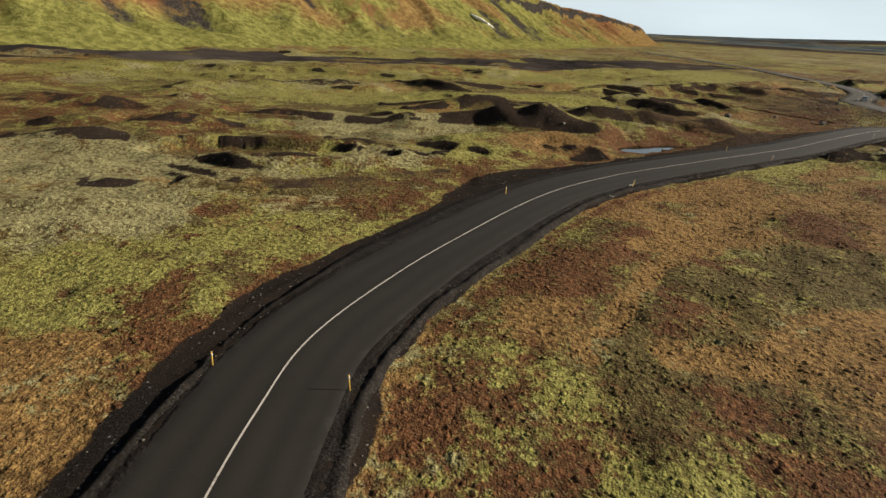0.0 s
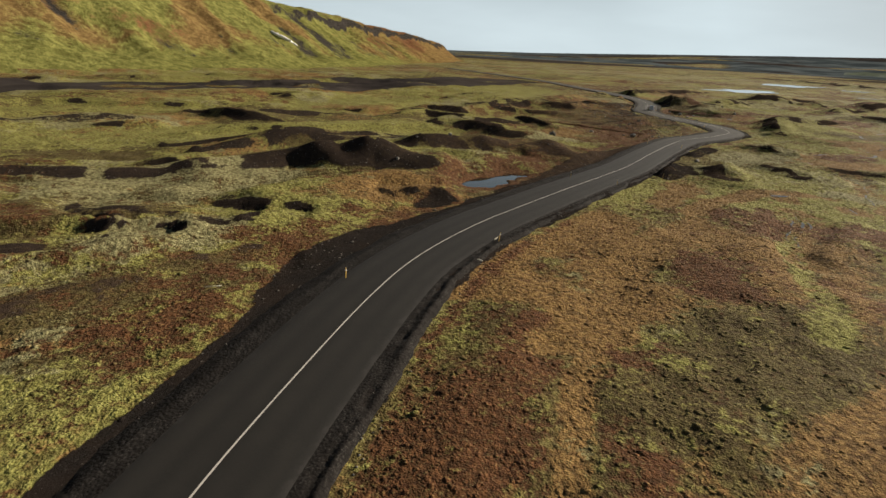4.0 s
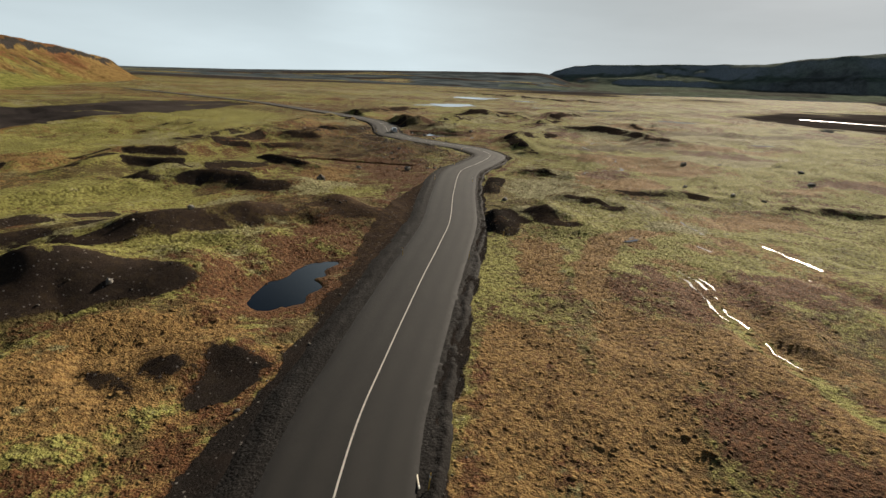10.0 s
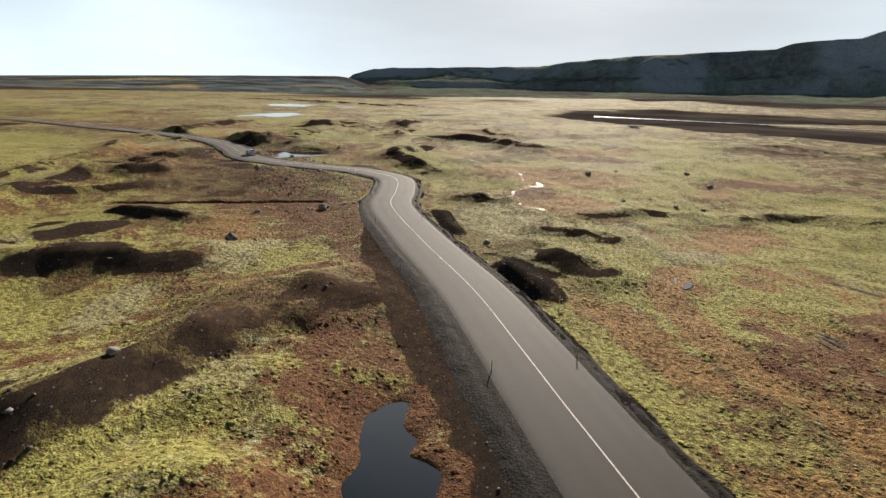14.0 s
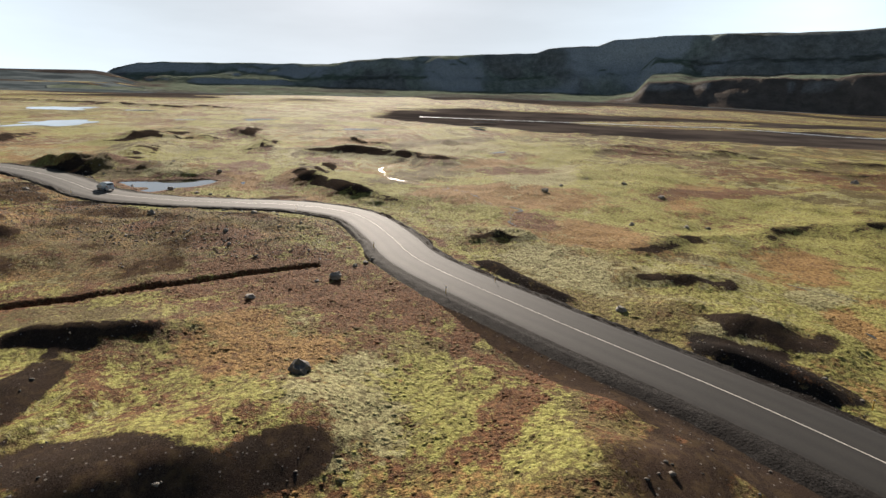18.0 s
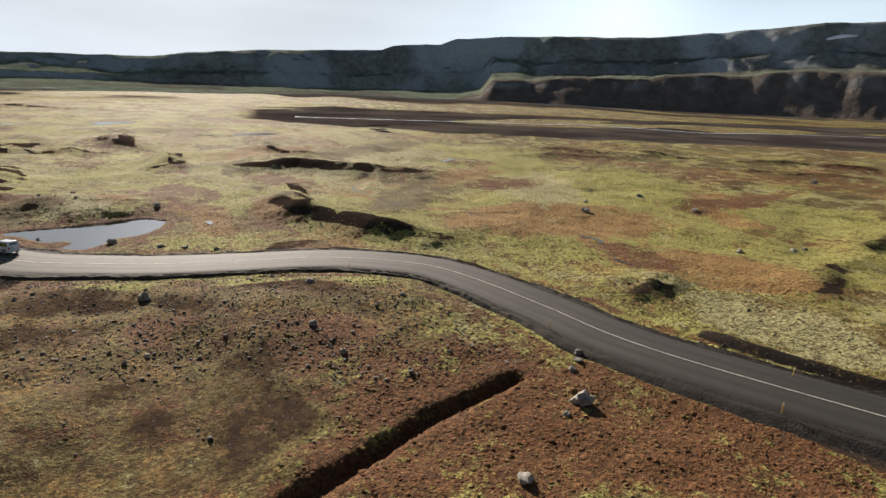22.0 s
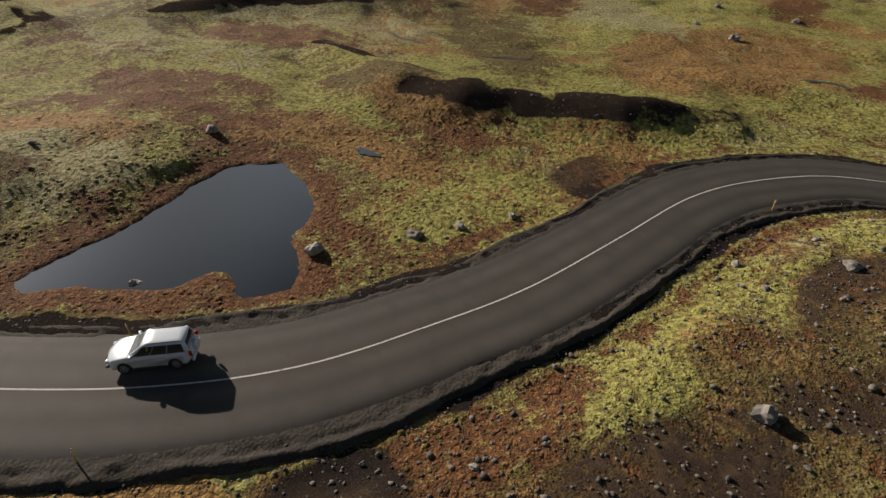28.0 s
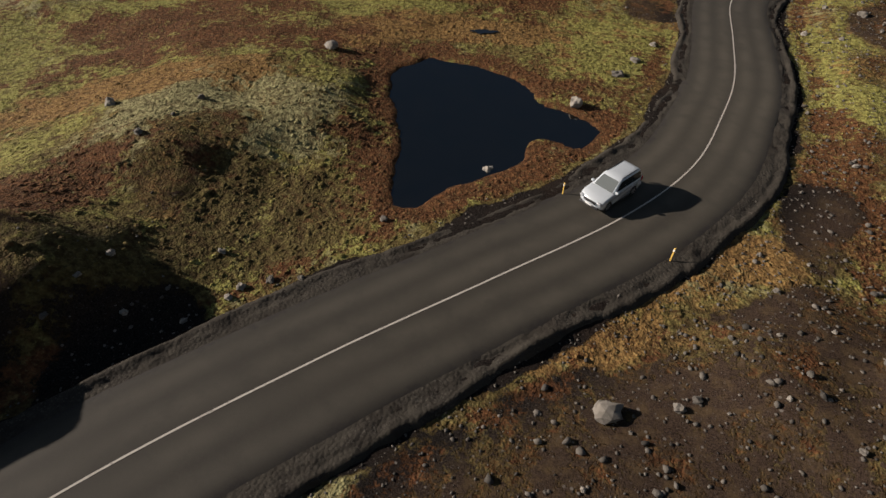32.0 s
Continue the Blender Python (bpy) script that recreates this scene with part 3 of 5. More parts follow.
SNOW_FAR = [(138.84, 5.95), (139.58, 6.06), (140.3, 6.16), (140.86, 6.15)]
# bare or tinted patches: centre, half length, half width, turn, channel (0 gravel, 1 rust, 2 straw, 3 moss, 4 pale moss, 5 dark heath, 6 stony brown)
PATCHES = [(100, 158, 16, 20, 20, 6), (86, 138, 16, 12, 30, 1), (52, 58, 30, 10, 38, 2), (30, 91, 7, 6.5, 20, 1), (38, 97, 5, 3, 30, 1), (36, 86, 5, 2.8, 38, 0), (44, 91.5, 7, 3.2, 38, 0), (50, 107, 9, 5, -30, 6), (54, 112, 6, 3, 10, 3),
           (46, 110, 6, 4, 30, 6), (45, 101, 5, 3, 30, 1), (84, 130, 13, 7, 20, 1), (80, 123, 9, 5, 10, 1), (98, 122.8, 14, 2.2, 30, 1), (62, 124, 7, 5, 20, 4), (60, 116, 8, 6, 30, 3), (44, 124, 6, 4, 20, 4), (74, 152, 12, 6, 60, 5), (70, 134, 8, 5, 30, 2),
           (107, 154, 13, 15, 0, 6), (121.5, 158, 2.6, 9, 5, 3), (117, 141, 4, 4, 0, 3), (120.5, 169.5, 3, 4, 0, 3), (117, 172, 3.5, 3, 0, 3), (117, 152, 2.4, 6, 0, 3), (114.5, 150, 3, 5, 0, 6), (114, 167, 4, 4, 0, 6), (123, 176, 3, 5, 20, 1), (101.5, 148, 6, 5, 0, 1),
           (95, 135, 6, 4, 0, 1), (106, 162, 5, 4, 0, 1), (113, 165, 2.2, 2, 0, 4), (113, 177, 4, 3, 30, 6), (124.6, 184.5, 2.8, 4.5, -30, 6), (117, 182, 4, 4, 0, 6), (128.5, 188.5, 3.6, 2.6, 50, 2), (119.5, 182.5, 2.4, 3, 0, 2), (127, 193, 3.5, 4.5, -40, 6),
           (130, 199, 5, 5, 50, 6), (133.5, 195.5, 5, 2.2, 50, 2), (146, 180, 11, 13, 0, 1), (158, 166, 9, 5, 20, 1), (163, 186, 7, 8, 0, 4), (155, 193, 5, 6, 30, 5), (158, 199, 6, 4, 40, 5), (141, 176, 5, 3, 0, 1), (152, 162, 14, 4, 20, 2), (138, 160, 6, 8, 0, 3),
           (133.5, 149, 3.4, 4.5, 0, 6), (90, 55, 50, 22, -35, 3), (160, 80, 60, 35, -30, 3), (62, 60, 18, 6, -40, 1), (72, 69, 12, 6, 30, 3), (57, 77, 10, 3, 35, 2), (95, 101, 12, 6, 20, 4), (44, 44, 14, 6, -30, 1), (31, 49, 8, 6, -20, 2), (39, 51, 6, 6, 0, 1),
           (34, 61, 12, 3.5, 35, 2), (20, 54, 5, 7, 30, 2), (27, 41, 5, 3, 0, 3), (19, 44, 6, 5, 0, 1), (34, 38, 10, 8, 0, 5), (50, 52, 6, 16, -40, 2), (5, 26, 3, 4, 10, 3), (12, 24, 3, 9, -15, 5), (25, 28, 3, 7, -20, 2), (10.5, 17, 4, 3, 0, 3),
           (9.6, 37, 6, 5, 40, 1), (26, 49, 9, 4, 40, 2), (7, 31, 3, 3, 0, 2), (-26, 32, 9, 7, 0, 3), (-33, 46, 12, 8, 0, 4), (-13, 42, 8, 6, 20, 3), (-16, 25, 2.5, 12, 15, 1), (-16, 17, 5, 4, 0, 2), (-22, 22, 6, 5, 0, 2), (-46, 62, 30, 12, 0, 4), (-10, 90, 20, 10, 0, 4),
           (4, 80, 12, 8, 20, 3), (-4, 54, 6, 1.4, 60, 1), (16, 84, 10, 5, 20, 2), (-8, 70, 8, 5, 30, 4), (3.4, 67, 3.4, 5, -35, 1), (22, 102, 14, 5, 0, 3), (100, 262, 60, 40, 60, 3), (0, 130, 60, 12, 5, 3), (-60, 160, 50, 12, 20, 3), (182, 52, 28, 12, -20, 3), (150, 56, 25, 6, -30, 2), (190, 84, 45, 10, -20, 4),
           (232, 120, 50, 16, -40, 4), (85, 73, 5, 3, -30, 4), (138, 46, 12, 18, 0, 3), (156, 44, 5, 30, 20, 1), (143, 100, 12, 20, -15, 2), (163, 151, 9, 5, 30, 5), (178, 170, 13, 6, 30, 1), (149, 153, 6, 4, 0, 1), (112, 92, 12, 8, 20, 2), (98, 66, 10, 6, -30, 2),
           (176, 120, 26, 8, -30, 5), (205, 95, 30, 7, -35, 2), (230, 70, 40, 9, -30, 3), (250, 160, 40, 10, -40, 2), (280, 110, 50, 12, -35, 5), (190, 150, 16, 7, 20, 1), (220, 185, 40, 10, -30, 3), (120, 100, 8, 5, 0, 1), (150, 112, 13, 6, -50, 2), (186, 92, 16, 7, -55, 1), (154, 151, 8, 4, 20, 2), (174, 176, 12, 4, 35, 1), (166, 196, 9, 3, 60, 1), (172, 184, 12, 3, 40, 2), (122, 171, 3, 4, 10, 1), (119, 181, 3.2, 5, -30, 1), (58, 113, 7, 2, -40, 1), (123.2, 175, 2.6, 4.6, 20, 1), (124.2, 182, 2.8, 3.6, -30, 0), (115, 171, 5, 9, -10, 6), (131, 199, 7, 6, 40, 6),
           (126, 194, 6, 5, 0, 6), (139, 206, 6, 4, 50, 6), (119.5, 167, 2, 4.5, 10, 3), (131, 188.5, 4.5, 2.2, 55, 2), (135, 197, 4, 1.6, 50, 2), (-6, 55, 3, 3, 0, 1),
           # gravel at (157, 204) and (51, 137) also paints shade on west faces
           (-30, 70, 9, 3, 10, 6), (-14, 58, 7, 2.5, 10, 6), (-3, 64, 5, 1.8, 30, 6), (157, 204, 3, 6, 30, 0), (161.4, 190.6, 5.5, 2.2, 110, 6), (161, 199.5, 3.4, 2.4, 20, 5), (69.5, 91, 2.4, 4.0, -20, 0), (21, 79.3, 3.2, 1.8, 20, 0), (51, 137, 3.2, 6.5, -12, 0), (47.5, 133, 5, 3, 20, 6), (-2.5, 57.5, 2.6, 0.9, 40, 5), (-5.5, 62, 2.0, 1.0, 20, 5)]
# trodden lines through the heath: points, half width, channel
PATHS = [([(58.4, 61.9), (53.6, 57.1), (48.9, 51.4), (45.3, 46.9), (42.4, 43.4), (37.8, 39.5)], 1.1, 3), ([(80, 75), (67, 75.5), (53.7, 69.6), (41.1, 60.7), (33.2, 55.8), (25.0, 50.7), (20.9, 47.1), (17.8, 44.3)], 1.3, 2),
         ([(63.7, 68.3), (58, 62), (52.2, 60)], 1.2, 1), ([(14.6, 53.4), (19.9, 58.5), (27, 62), (40, 70)], 1.6, 2), ([(14.6, 27), (20.8, 27.2), (27.4, 31.2), (35.9, 34.1)], 1.3, 2), ([(21.5, 46), (20.1, 42.6), (18.1, 39.9), (13.7, 32.8), (9, 27)], 0.8, 2)]


def dist_to_road(xs, ys):
    """Signed distance to the road's centre line over the grid of xs and ys, within 40 m of it (left of the way positive), and the place along it."""
    best = np.full((len(ys), len(xs)), 99.0)
    which = np.zeros(best.shape, np.int32)
    for k, (px, py) in enumerate(ROAD):
        i0, i1 = np.searchsorted(xs, (px - 40, px + 40))
        j0, j1 = np.searchsorted(ys, (py - 40, py + 40))
        if i1 > i0 and j1 > j0:
            d = np.hypot(xs[None, i0:i1] - px, ys[j0:j1, None] - py)
            view = best[j0:j1, i0:i1]
            near = d < view
            view[near] = d[near]
            which[j0:j1, i0:i1][near] = k
    X, Y = np.meshgrid(xs, ys)
    side = (X - ROAD[which, 0]) * ROAD_LEFT[which, 0] + (Y - ROAD[which, 1]) * ROAD_LEFT[which, 1]
    return np.where(best < 39, np.sign(side) * np.maximum(np.abs(side), best - 0.6), 99.0), which


def spread(start, end, step, growth, reach):
    """Grid lines: even between start and end, then wider and wider out to `reach`."""
    inner = np.arange(start, end + step / 2, step)
    widths = step * growth ** np.arange(1, 400)
    out = np.cumsum(widths)
    out = out[out < reach]
    return np.concatenate([start - out[::-1], inner, inner[-1] + out])


gx, gy = spread(-48, 190, 0.5, 1.025, 4700), spread(6, 216, 0.5, 1.025, 4700)
GX, GY = np.meshgrid(gx, gy)
road_side, road_at = dist_to_road(gx, gy)
road_far = np.abs(road_side)


# the far land, by bearing in degrees: rise of the dark shelf on the skyline, and of the plain's far edge, as seen from the road
SHELF_AT, SHELF_RISE = [-180, -60, 10, 20, 30, 40, 50, 60, 75, 100, 140, 180], [0, -0.3, -0.40, -0.36, 0.02, 0.42, 0.80, 1.05, 1.1, 0.4, 0, 0]
EDGE_AT, EDGE_RISE = [-180, 20, 60, 73, 97, 114, 130, 145, 180], [-0.7, -0.7, -0.72, -0.68, -0.15, -0.2, -0.5, -0.5, -0.7]


def foot_level(bearing):
    """Height of the plain 1500 m out."""
    return 1500 * np.tan(np.radians(np.interp(bearing, EDGE_AT, EDGE_RISE))) + 18.5


def make_land(X, Y):
    """The land's height and its cover masks over the grid."""
    near = smooth(np.hypot(X - 80, Y - 110), 1500, 300)
    gravel, red = np.zeros(X.shape), np.zeros(X.shape)
    dry = 0.55 * smooth(fbm(X, Y, 26, 3, 5), 0.45, 0.65)
    moss = 0.15 + 0.5 * smooth(fbm(X, Y, 34, 3, 11), 0.42, 0.6)
    pale = 0.5 * smooth(fbm(X, Y, 18, 3, 23), 0.52, 0.66)
    dark = 0.55 * smooth(fbm(X / 1.6, Y, 17, 3, 31), 0.52, 0.64)
    red = 0.5 * smooth(fbm(X / 1.8, Y, 22, 3, 37), 0.54, 0.66)
    z = -0.45 + 1.1 * (fbm(X, Y, 55, 3, 1) - 0.5) * near + 0.9 * (fbm(X, Y, 14, 3, 2) - 0.5) * near
    z += 1.5 * (fbm(X, Y, 30, 3, 119) - 0.5) * near * smooth(X - np.interp(Y, ROAD[:, 1], ROAD[:, 0]), 12, 45)
    z += 0.9 * (np.abs(fbm(X / 1.7 + 0.2 * Y, Y, 24, 3, 121) - 0.5) * -4 + 0.5) * near * smooth(X - np.interp(Y, ROAD[:, 1], ROAD[:, 0]), 16, 60)
    aside = X - np.interp(Y, ROAD[:, 1], ROAD[:, 0])
    pale = np.maximum(pale, 0.5 * smooth(aside, 50, 170) * smooth(fbm(X, Y, 60, 3, 131), 0.35, 0.55))
    red = np.maximum(red, 0.62 * smooth(aside, 4, 12) * smooth(aside, 60, 35) * smooth(Y, 85, 60) * smooth(fbm(X, Y, 11, 3, 135), 0.42, 0.58))
    dark = np.maximum(dark, 0.72 * smooth(aside, 4, 10) * smooth(Y, 75, 50) * smooth(fbm(X, Y, 6, 3, 149), 0.38, 0.54))
    plain = smooth(aside, 35, 90)
    moss = np.maximum(moss, 0.62 * plain * smooth(fbm(X / 1.5 - 0.6 * Y, Y, 38, 4, 143), 0.38, 0.55))
    dry = dry * (1 - 0.35 * plain)
    red = np.maximum(red, 0.60 * plain * smooth(fbm(X / 1.4 - 0.5 * Y, Y, 30, 4, 145), 0.56, 0.68))
    z += 1.6 * plain * (fbm(X / 1.3 - 0.5 * Y, Y, 26, 3, 147) - 0.5) * near
    dark = np.maximum(dark, 0.85 * smooth(fbm(X / 2.4, Y, 4, 4, 133), 0.52, 0.60) * smooth(aside, -5, -14) * smooth(Y, 135, 110))
    moss = np.maximum(moss, 0.48 * smooth(aside, -8, -18) * smooth(Y, 150, 110) * smooth(fbm(X, Y, 12, 3, 137), 0.36, 0.5))
    moss = np.maximum(moss, 0.60 * smooth(aside, -22, -48) * smooth(Y, 92, 120) * (0.5 + 0.5 * smooth(fbm(X / 2, Y, 20, 3, 159), 0.35, 0.5)))
    warp_x, warp_y = X + 6 * (fbm(X, Y, 8, 4, 41) - 0.5), Y + 6 * (fbm(X, Y, 8, 4, 43) - 0.5)
    bog = smooth(aside, 4, 9) * smooth(aside, 62, 42) * smooth(Y, 84, 64)
    moss, pale, dry = moss * (1 - 0.6 * bog), pale * (1 - 0.7 * bog), dry * (1 - 0.5 * bog)
    red = np.maximum(red, 0.58 * bog * smooth(fbm(X, Y, 7, 4, 151), 0.36, 0.56))
    rusty = smooth(np.hypot((X - 62) / 1.2, Y - 124), 30, 16) * smooth(aside, -5, -9)
    moss, pale = moss * (1 - 0.4 * rusty), pale * (1 - 0.5 * rusty)
    red = np.maximum(red, 0.66 * rusty * smooth(fbm(X, Y, 5, 4, 161), 0.42, 0.56))
    field = smooth(aside, -5, -9) * smooth(Y, 150, 135) * (1 - 0.7 * smooth(aside, -20, -40) * smooth(Y, 85, 100))
    red = np.maximum(red, 0.62 * field * smooth(fbm(X / 1.5, Y, 3.4, 4, 153), 0.50, 0.62))
    dark = np.maximum(dark, 0.75 * field * smooth(fbm(X / 1.5, Y, 3.0, 4, 155), 0.52, 0.62))
    stony = np.zeros(X.shape)
    masks = [gravel, red, dry, moss, pale, dark, stony]
    for x, y, a, b, turn, channel in PATCHES:
        c, s = math.cos(radians(turn)), math.sin(radians(turn))
        dx, dy = warp_x - x, warp_y - y
        r = np.hypot((dx * c + dy * s) / a, (dy * c - dx * s) / b)
        w = (0.95 if channel == 0 else 0.8) * smooth(r, 1.5, 0.5)
        for k, m in enumerate(masks):
            if k == channel:
                np.maximum(m, w, out=m)
            elif channel != 0:
                m *= 1 - 0.8 * w
    for line, wide, channel in PATHS:
        d, _ = to_line(0.6 * X + 0.4 * warp_x, 0.6 * Y + 0.4 * warp_y, along(line, 3.0).tolist())
        w = smooth(d, 2.0 * wide, 0.5 * wide)
        for k, m in enumerate(masks):
            m *= 1 - 0.9 * w
        masks[channel] += 0.85 * w
        z -= 0.12 * w
    red, dark, dry = np.maximum(red, 0.28 * smooth(stony, 0.1, 0.6)), np.maximum(dark, 0.55 * smooth(stony, 0.1, 0.6)), np.maximum(dry, 0.38 * smooth(stony, 0.1, 0.6))
    moss = moss * (1 - 0.9 * smooth(stony, 0.1, 0.6))
    gravel = np.maximum(gravel, (0.30 + 0.26 * smooth(fbm(X, Y, 9, 3, 139), 0.40, 0.60)) * smooth(stony, 0.1, 0.6))
    ridged = np.zeros(X.shape)
    for line, wide, high, bare in RIDGES:
        xs, ys = [p[0] for p in line], [p[1] for p in line]
        pad = wide * 3.2 + 6
        i0, i1 = np.searchsorted(gx, (min(xs) - pad, max(xs) + pad))
        j0, j1 = np.searchsorted(gy, (min(ys) - pad, max(ys) + pad))
        if X.shape != GX.shape or i1 - i0 < 2 or j1 - j0 < 2:
            continue
        box = (slice(j0, j1), slice(i0, i1))
        d, lean = beside_line(0.75 * X[box] + 0.25 * warp_x[box], 0.75 * Y[box] + 0.25 * warp_y[box], line)
        swell = 0.8 + 0.4 * fbm(X[box], Y[box], 9, 2, 51)
        r = d / (1.25 * wide * (1.08 + 0.30 * lean))
        ends = np.minimum(np.hypot(X[box] - xs[0], Y[box] - ys[0]), np.hypot(X[box] - xs[-1], Y[box] - ys[-1]))
        span = sum(math.hypot(a[0] - b[0], a[1] - b[1]) for a, b in zip(line, line[1:]))
        taper = 0.50 + 0.50 * smooth(ends / (0.22 * span + 0.6 * wide), 0.0, 0.9)
        bell = taper * np.exp(-1.5 * np.sqrt(r * r + 0.05) ** 1.6)
        # eastern ridges lower and less black: haze over them put into the cover
        tame = 1 - plain[box] * smooth(Y[box], 150, 110)
        z[box] += 1.25 * high * swell * bell * (0.78 + 0.22 * tame)
        ridged[box] = np.maximum(ridged[box], smooth(bell, 0.02, 0.3))
        # down-sun side: bare gravel, with the face's shade put into its black
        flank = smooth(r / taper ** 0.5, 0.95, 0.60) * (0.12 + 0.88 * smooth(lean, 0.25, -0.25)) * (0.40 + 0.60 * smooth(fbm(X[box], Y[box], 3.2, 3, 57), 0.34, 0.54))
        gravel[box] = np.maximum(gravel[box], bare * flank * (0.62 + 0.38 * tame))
    # low dune-like waves on the western side, fewer on the eastern plain
    off = X - np.interp(Y, ROAD[:, 1], ROAD[:, 0])
    west = smooth(off, -14, -40) * smooth(np.hypot(X - 20, Y - 130), 330, 150) * (1 - smooth(Y, 115, 130) * smooth(off, -75, -45)) * (1 - smooth(stony, 0.05, 0.3))
    east = smooth(off, 18, 60) * smooth(np.hypot(X - 200, Y - 60), 420, 200)
    wave = fbm(X / 3.0 + 0.2 * Y, Y - 0.25 * X, 15, 4, 111)
    z += (1 - ridged) * (1.7 * smooth(wave, 0.48, 0.68) * west + 0.7 * smooth(wave, 0.57, 0.72) * east)
    # bare black slopes on the steep western faces, their shade deepened in the colour
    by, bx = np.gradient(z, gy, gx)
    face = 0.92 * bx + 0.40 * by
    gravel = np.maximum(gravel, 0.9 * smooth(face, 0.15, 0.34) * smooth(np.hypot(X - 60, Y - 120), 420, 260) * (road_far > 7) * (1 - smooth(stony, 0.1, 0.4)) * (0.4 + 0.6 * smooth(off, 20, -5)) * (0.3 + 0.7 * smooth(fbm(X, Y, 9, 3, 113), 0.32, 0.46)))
    # bare hollows in the moss
    hollow = smooth(fbm(X, Y, 7, 3, 61), 0.64, 0.70) * smooth(fbm(X, Y, 40, 2, 63), 0.42, 0.55) * near * smooth(off, -5, -12) * (1 - ridged) * smooth(Y, 118, 104)
    dark, red = np.maximum(dark, 0.7 * hollow), np.maximum(red, 0.5 * hollow)
    z -= 0.2 * hollow
    # hummocks
    open_land = 1 - smooth(gravel, 0.3, 0.7)
    z += open_land * near * (0.36 * (fbm(X, Y, 2.8, 2, 71) - 0.5) + 0.16 * (fbm(X, Y, 1.3, 1, 73) - 0.5))
    # the drain cut from the road into the moss
    d, _ = to_line(X + 0.4 * (fbm(X, Y, 4, 2, 81) - 0.5), Y, [(76, 163.5), (80, 156), (84, 150), (89, 142), (92.5, 133.5)])
    z -= 0.8 * smooth(d, 0.9, 0.35)
    gravel = gravel * (1 - smooth(d, 3.0, 1.5))
    dark = np.maximum(dark, 1.1 * smooth(d, 1.0, 0.5))
    red = np.maximum(red, 0.8 * smooth(d, 3.0, 1.0))
    # streams
    for line, wide, _ in STREAMS:
        d, _ = to_line(X + 1.2 * (fbm(X, Y, 5, 2, 83) - 0.5), Y + 1.2 * (fbm(X, Y, 5, 2, 85) - 0.5), along(line, 3.0).tolist())
        bed = smooth(d, wide + 3.2, wide + 0.4) * (1 - 0.9 * ridged)
        z = np.maximum(z, -0.45 - 2.5 * smooth(d, 3, 14))
        z = z * (1 - bed) - (0.565 + 0.24 * (fbm(X, Y, 1.5, 3, 141) - 0.5)) * bed
        dry = np.maximum(dry, 0.5 * smooth(d, 3.5, 1.0))
    # the ponds' hollows
    shores = []
    for outline, level in PONDS:
        d = in_shape(X + 1.0 * (fbm(X, Y, 1.8, 3, 87) - 0.5), Y + 1.0 * (fbm(X, Y, 1.8, 3, 89) - 0.5), outline)
        shores.append((d, level))
        bank = smooth(d, 4.0, 0.0)
        z = z * (1 - bank) + bank * (level + 0.16)
        z -= 0.56 * smooth(d, 0.35, -0.6)
        red = np.maximum(red, 0.9 * smooth(d, 3.4, 1.2))
        gravel *= 1 - 0.9 * smooth(d, 2.5, 1.0) * smooth(road_far, 4.5, 7.0)
    for x, y, a, b, turn in POOLS:
        c, s = math.cos(radians(turn)), math.sin(radians(turn))
        r = np.hypot(((X - x) * c + (Y - y) * s) / a, ((Y - y) * c - (X - x) * s) / b)
        w = smooth(r, 1.25 + min(3.75, 30 / b), 1.25)
        z = z * (1 - w) + (0.2 if x > 250 else -0.22) * w
    # the far river bed and the broad flats
    bank_x = 353 + 0.95 * (Y - 20) + 14 * (fbm(X, Y, 60, 2, 91) - 0.5)
    bank_x = np.where(Y < 20, 353 + 0.34 * (Y - 20), bank_x)
    across = X - bank_x
    silt = smooth(across, -8, 12) * smooth(across, 560, 330) * smooth(Y, 215, 120)
    z = z * (1 - silt) - 1.6 * silt
    stripe = smooth(fbm(X / 3 + Y * 0.1, Y / 6, 26, 3, 93), 0.54, 0.62)
    silt = silt * (1 - 0.85 * stripe * smooth(across, 130, 220))
    # black sand strip under the western hill
    d, _ = to_line(X, Y + 16 * (fbm(X, Y, 50, 3, 95) - 0.5), [(-260, 150), (-120, 205), (-32, 238), (15, 253), (95, 312), (150, 350)])
    strip = smooth(d, 34, 20) * (0.45 + 0.55 * smooth(fbm(X / 2.5, Y, 14, 3, 97), 0.36, 0.5))
    silt = np.maximum(silt, strip)
    # far plain: duller, with dark lava, then the dark shelf that closes it, tinted for haze
    away, bearing = np.hypot(X - 60, Y - 150), np.degrees(np.arctan2(X - 60, Y - 150))
    far = smooth(away, 500, 1300)
    lava = far * smooth(fbm(X / 2.5, Y, 320, 4, 99), 0.46, 0.56)
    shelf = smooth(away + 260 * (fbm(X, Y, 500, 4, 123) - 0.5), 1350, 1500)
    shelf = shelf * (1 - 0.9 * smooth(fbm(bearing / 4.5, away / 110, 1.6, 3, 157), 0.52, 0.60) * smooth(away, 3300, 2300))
    z = z + foot_level(bearing) * smooth(away, 500, 1500)
    z = z + (3000 * np.tan(np.radians(np.interp(bearing, SHELF_AT, SHELF_RISE))) + 21 - foot_level(bearing)) * smooth(away + 500 * (fbm(X, Y, 700, 3, 125) - 0.5), 1500, 3200) * smooth(bearing, 66, 59)
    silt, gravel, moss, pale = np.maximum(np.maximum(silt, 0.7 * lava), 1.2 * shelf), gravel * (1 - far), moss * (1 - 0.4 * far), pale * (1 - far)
    # the road's bank and its gravel shoulders
    wobble = 0.9 * (fbm(X, Y, 3.5, 3, 101) - 0.5)
    left = road_side > 0
